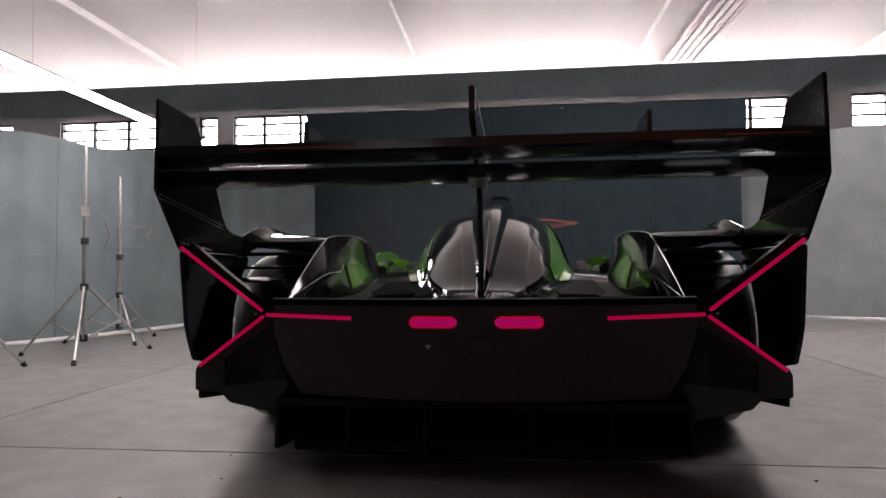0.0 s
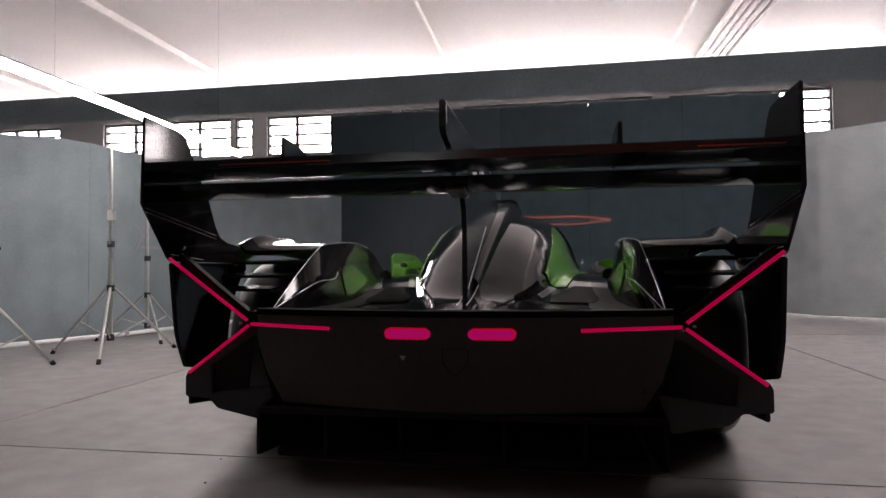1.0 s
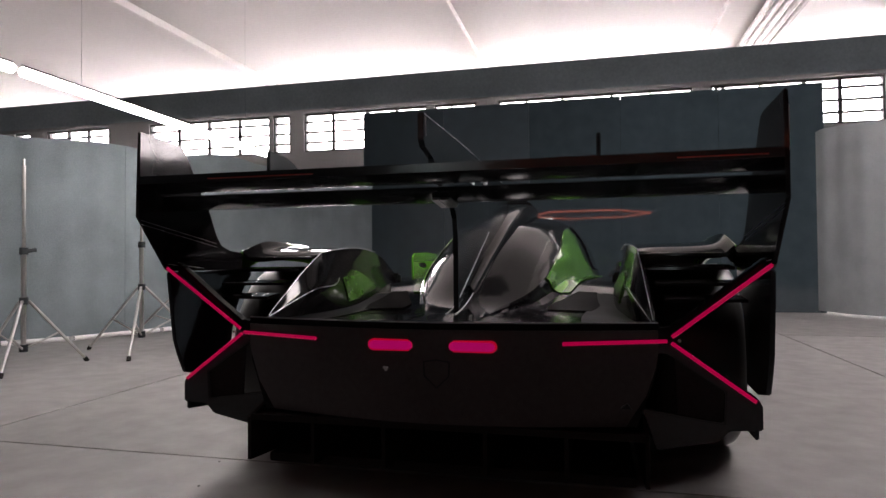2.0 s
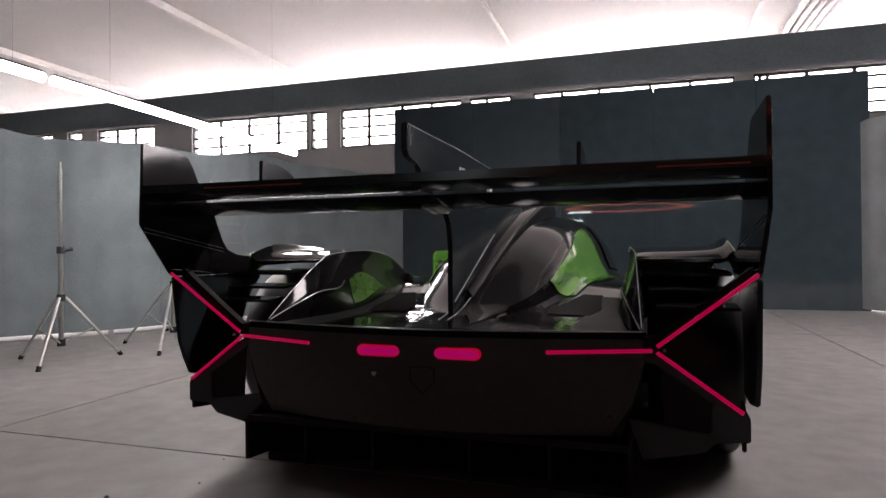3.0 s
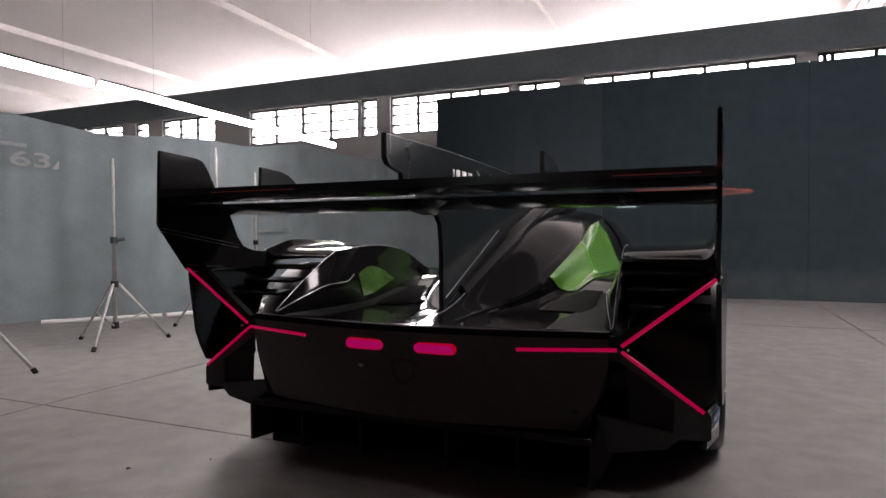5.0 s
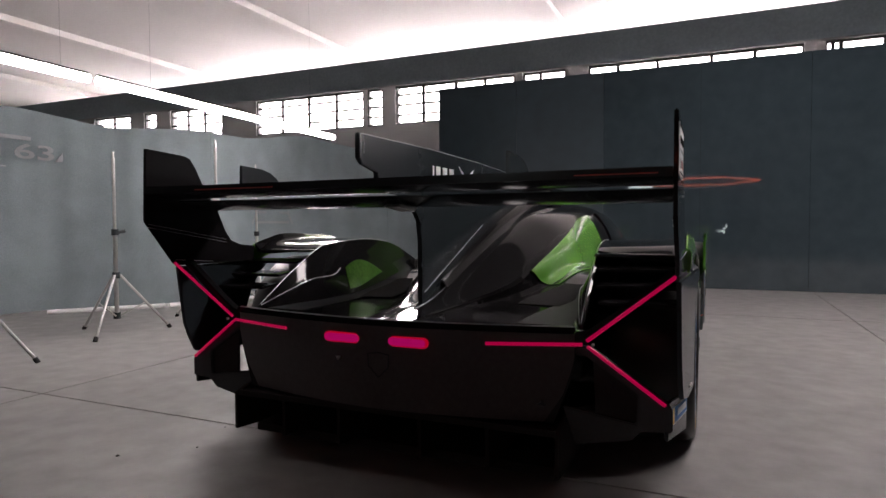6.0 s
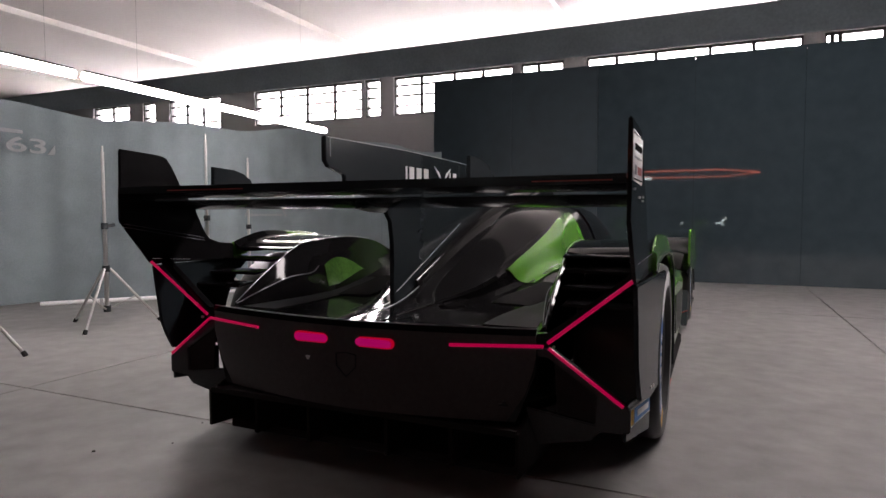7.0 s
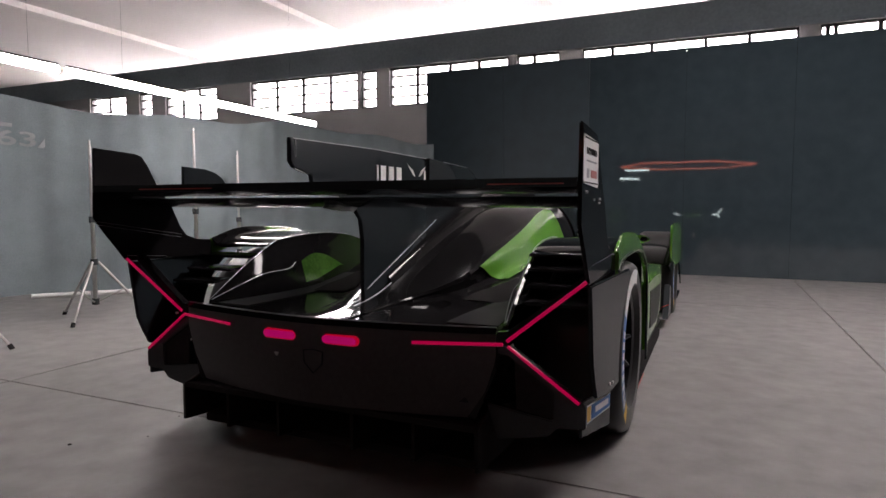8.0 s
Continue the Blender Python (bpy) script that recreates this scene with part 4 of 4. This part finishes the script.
# wheels
def wheel(x, y, width, radius, s):
    w = part("wheel", mesh_of("wheel", *moved(lathe([(-0.05, 0.03), (0.05, 0.03), (0.05, 0.055), (-0.05, 0.055)], 20), Matrix.Translation((s * x, y, radius))), M_STEEL), car, "black racing wheel with printed tyre")
    h = width / 2
    tp = [(-h * 0.86, 0.235), (-h, 0.255), (-h, radius - 0.032), (-h * 0.98, radius - 0.018), (-h * 0.90, radius - 0.008), (-h * 0.78, radius), (h * 0.78, radius), (h * 0.90, radius - 0.008), (h * 0.98, radius - 0.018), (h, radius - 0.032), (h, 0.255), (h * 0.86, 0.235)]
    at = Matrix.Translation((s * x, y, radius))
    part("tyre", mesh_of("tyre", *moved(lathe(tp, 72), at), M_RUBBER, 40), w, "black slick tyre")
    part("rim", mesh_of("rim", *moved(lathe([(-h * 0.8, 0.215), (h * 0.8, 0.215), (h * 0.86, 0.238), (-h * 0.86, 0.238)], 48), at), M_RIM), w)
    part("disc", mesh_of("disc", *moved(lathe([(-0.02, 0.05), (0.02, 0.05), (0.02, 0.17), (-0.02, 0.17)], 32), at), M_DARK), w)
    for k in range(10):
        a = math.radians(36 * k)
        c, sn = math.cos(a), math.sin(a)
        part("spoke", mesh_of("spoke", *moved(rod((s * h * 0.45, 0.04 * c, 0.04 * sn), (s * h * 0.75, 0.225 * c, 0.225 * sn), 0.013, 6, 0.009), at), M_RIM), w)
    part("wheel_nut", mesh_of("wheel_nut", *moved(rod((s * h * 0.4, 0, 0), (s * h * 0.72, 0, 0), 0.04, 12, 0.03), at), M_STEEL), w)
    # printed bands on the sidewall

    def band(name, a0, a1, r0, r1, m, proud):
        xx = s * (h + proud)
        part(name, mesh_of(name, *moved(grid(lambda a, r: (xx, r * math.cos(math.radians(a)), r * math.sin(math.radians(a))), steps(a0, a1, max(2, int(abs(a1 - a0) / 4))), (r0, r1)), at), m, 0), w)
    band("sidewall_band", 146, 222, 0.257, radius - 0.033, M_BLUE, 0.001)
    band("sidewall_tip", 223, 236, 0.257, radius - 0.033, M_YELLOW, 0.001)
    band("sidewall_arc", 72, 146, 0.262, radius - 0.034, M_WHITE, 0.001)
    for k in range(8):
        band("print_bar", 157 + 8 * k, 162.5 + 8 * k, 0.268, radius - 0.043, M_WHITE, 0.002)
    return w


for s in (1, -1):
    wheel(0.845, 0.75, 0.31, 0.355, s)
    wheel(0.84, 3.775, 0.30, 0.355, s)
    part("suspension_arm", mesh_of("suspension_arm", *mirrored(rod((0.5, 0.72, 0.30), (0.72, 0.745, 0.34), 0.02), s), M_CARBON), car)

# ---- a second car behind the camera, seen in the gloss panels ----
coupe = thing("sports_coupe", "low black sports coupe with white running lights", "car", at=(0.68, -4.5, 0))
COUPE = [(0.0, 0.85, 0.30, 0.60, 0.46, 0.0, 0.48), (-0.6, 0.95, 0.45, 0.70, 0.62, 0.0, 0.66), (-1.4, 0.97, 0.55, 0.66, 0.78, 0.0, 0.84), (-2.1, 0.98, 0.62, 0.60, 1.08, 0.0, 1.14), (-2.9, 1.0, 0.70, 0.62, 1.05, 0.0, 1.12), (-3.8, 0.99, 0.72, 0.70, 0.90, 0.0, 0.95), (-4.5, 0.92, 0.60, 0.68, 0.78, 0.0, 0.82)]


def coupe_at(u, w):
    r = spline([(-q[0], *q[1:]) for q in COUPE], w)
    prof = [(0, r[1] * 0.95, 0.14), (1, r[1], r[2] * 0.6), (2, r[1] * 0.98, r[2]), (3, r[3], r[4]), (4, 0.0, r[6]), (5, -r[3], r[4]), (6, -r[1] * 0.98, r[2]), (7, -r[1], r[2] * 0.6), (8, -r[1] * 0.95, 0.14)]
    _, x, z = spline(prof, u * 8)
    return (x, -w, z)


part("coupe_body", mesh_of("coupe_body", *shell(coupe_at, steps(0, 1, 40), steps(0, 4.5, 30), 0.02), M_BLACK, 40), coupe, "black lacquered coupe body")
part("coupe_floor", mesh_of("coupe_floor", *box(-0.85, -4.45, 0.10, 0.85, -0.05, 0.16), M_DARK, 0), coupe)
part("coupe_nose", mesh_of("coupe_nose", *prism([(-0.84, 0.12), (0.84, 0.12), (0.86, 0.30), (0.6, 0.46), (-0.6, 0.46), (-0.86, 0.30)], "y", -0.06, 0.0), M_DARK, 0, 0.01), coupe)
for s in (1, -1):
    for a, b in (((0.46, 0.05, 0.64), (0.62, 0.04, 0.65)), ((0.62, 0.04, 0.65), (0.72, 0.02, 0.82)), ((0.62, 0.04, 0.65), (0.67, 0.03, 0.57))):
        part("running_light", mesh_of("running_light", *mirrored(rod(a, b, 0.014, 6), s), M_DRL), coupe, "white running light stroke")
    for y in (-0.95, -3.55):
        cw = part("coupe_wheel", mesh_of("coupe_wheel", *moved(lathe([(-0.12, 0.2), (-0.13, 0.30), (-0.1, 0.34), (0.1, 0.34), (0.13, 0.30), (0.12, 0.2)], 40), Matrix.Translation((s * 0.86, y, 0.34))), M_RUBBER), coupe)

# print on the drape
banner = tagged(flat_text("63", 0.20, M_PRINT, pose(-5.0, 2.0, 1.585, 90, 0, 90) @ Matrix.Diagonal((2.1, 1, 1, 1)) @ Matrix.Shear("XY", 4, (0.25, 0)), "banner_print", bold=0.003), "pale grey number 63 printed on the dark drape", "lettering")
wedge = [(2.20, 1.52), (2.26, 1.52), (2.40, 1.66), (2.30, 1.645)]
part("print_mark", mesh_of("print_mark", *prism(wedge, "x", -5.005, -4.998), M_PRINT, 0), banner)
for y0, y1, z0, z1 in ((1.42, 1.96, 1.70, 1.735), (1.45, 1.72, 1.43, 1.445), (1.30, 1.68, 1.535, 1.63)):
    part("print_bar", mesh_of("print_bar", *box(-5.005, y0, z0, -4.998, y1, z1), M_PRINT, 0), banner)

# pale strokes of a printed vehicle front on the same drape
print_front = thing("banner_picture", "pale forked strokes of a picture printed on the dark drape", "print", at=(-3.905, 4.17, 1.03), turn=77)
for s in (-1, 1):
    for a, b in (((0.10, 0.0), (0.23, 0.0)), ((0.23, 0.0), (0.31, 0.12)), ((0.23, 0.0), (0.30, -0.14))):
        da, dz = b[0] - a[0], b[1] - a[1]
        ln = math.hypot(da, dz)
        oa, oz = -dz / ln * 0.011, da / ln * 0.011
        quad = [(s * (a[0] + oa), a[1] + oz), (s * (a[0] - oa), a[1] - oz), (s * (b[0] - oa), b[1] - oz), (s * (b[0] + oa), b[1] + oz)]
        part("stroke", mesh_of("stroke", *prism(quad, "y", -0.002, 0.002), M_PRINT, 0), print_front)
for z, w in ((0.10, 0.22), (-0.12, 0.24)):
    part("print_bar", mesh_of("print_bar", *box(-w, -0.002, z - 0.014, w, 0.002, z + 0.014), M_PRINT, 0), print_front)

# grit on the floor
for x, y, r in ((-0.99, -0.318, 0.008), (-0.783, -0.131, 0.005), (0.995, -0.006, 0.006), (-0.86, 0.10, 0.004)):
    rock = random.Random(int(1000 * r + 100 * x))
    bm = bmesh.new()
    bmesh.ops.create_icosphere(bm, subdivisions=1, radius=r)
    for v in bm.verts:
        v.co *= rock.uniform(0.75, 1.15)
        v.co.z = max(v.co.z * 0.6, -r * 0.45) + r * 0.45
    me = bpy.data.meshes.new("pebble")
    bm.to_mesh(me)
    bm.free()
    me.materials.append(M_JOINT)
    ob = tagged(new("pebble", me), "tiny dark bit of grit on the concrete floor", "grit", "floor grit")
    ob.location = (x, y, 0.0)

# ---- floor slabs ----
slab_me = mesh_of("slab", *box(0.0032, 0.0032, -0.012, SLAB - 0.0032, SLAB - 0.0032, 0.0), M_CONCRETE, 0, 0.003)
for i in range(-4, 4):
    for j in range(-3, 3):
        x, y = X0 + i * SLAB, Y0 + j * SLAB
        if y > -13.5:
            ob = part("slab", slab_me, floor)
            ob.location = (x, y, 0)
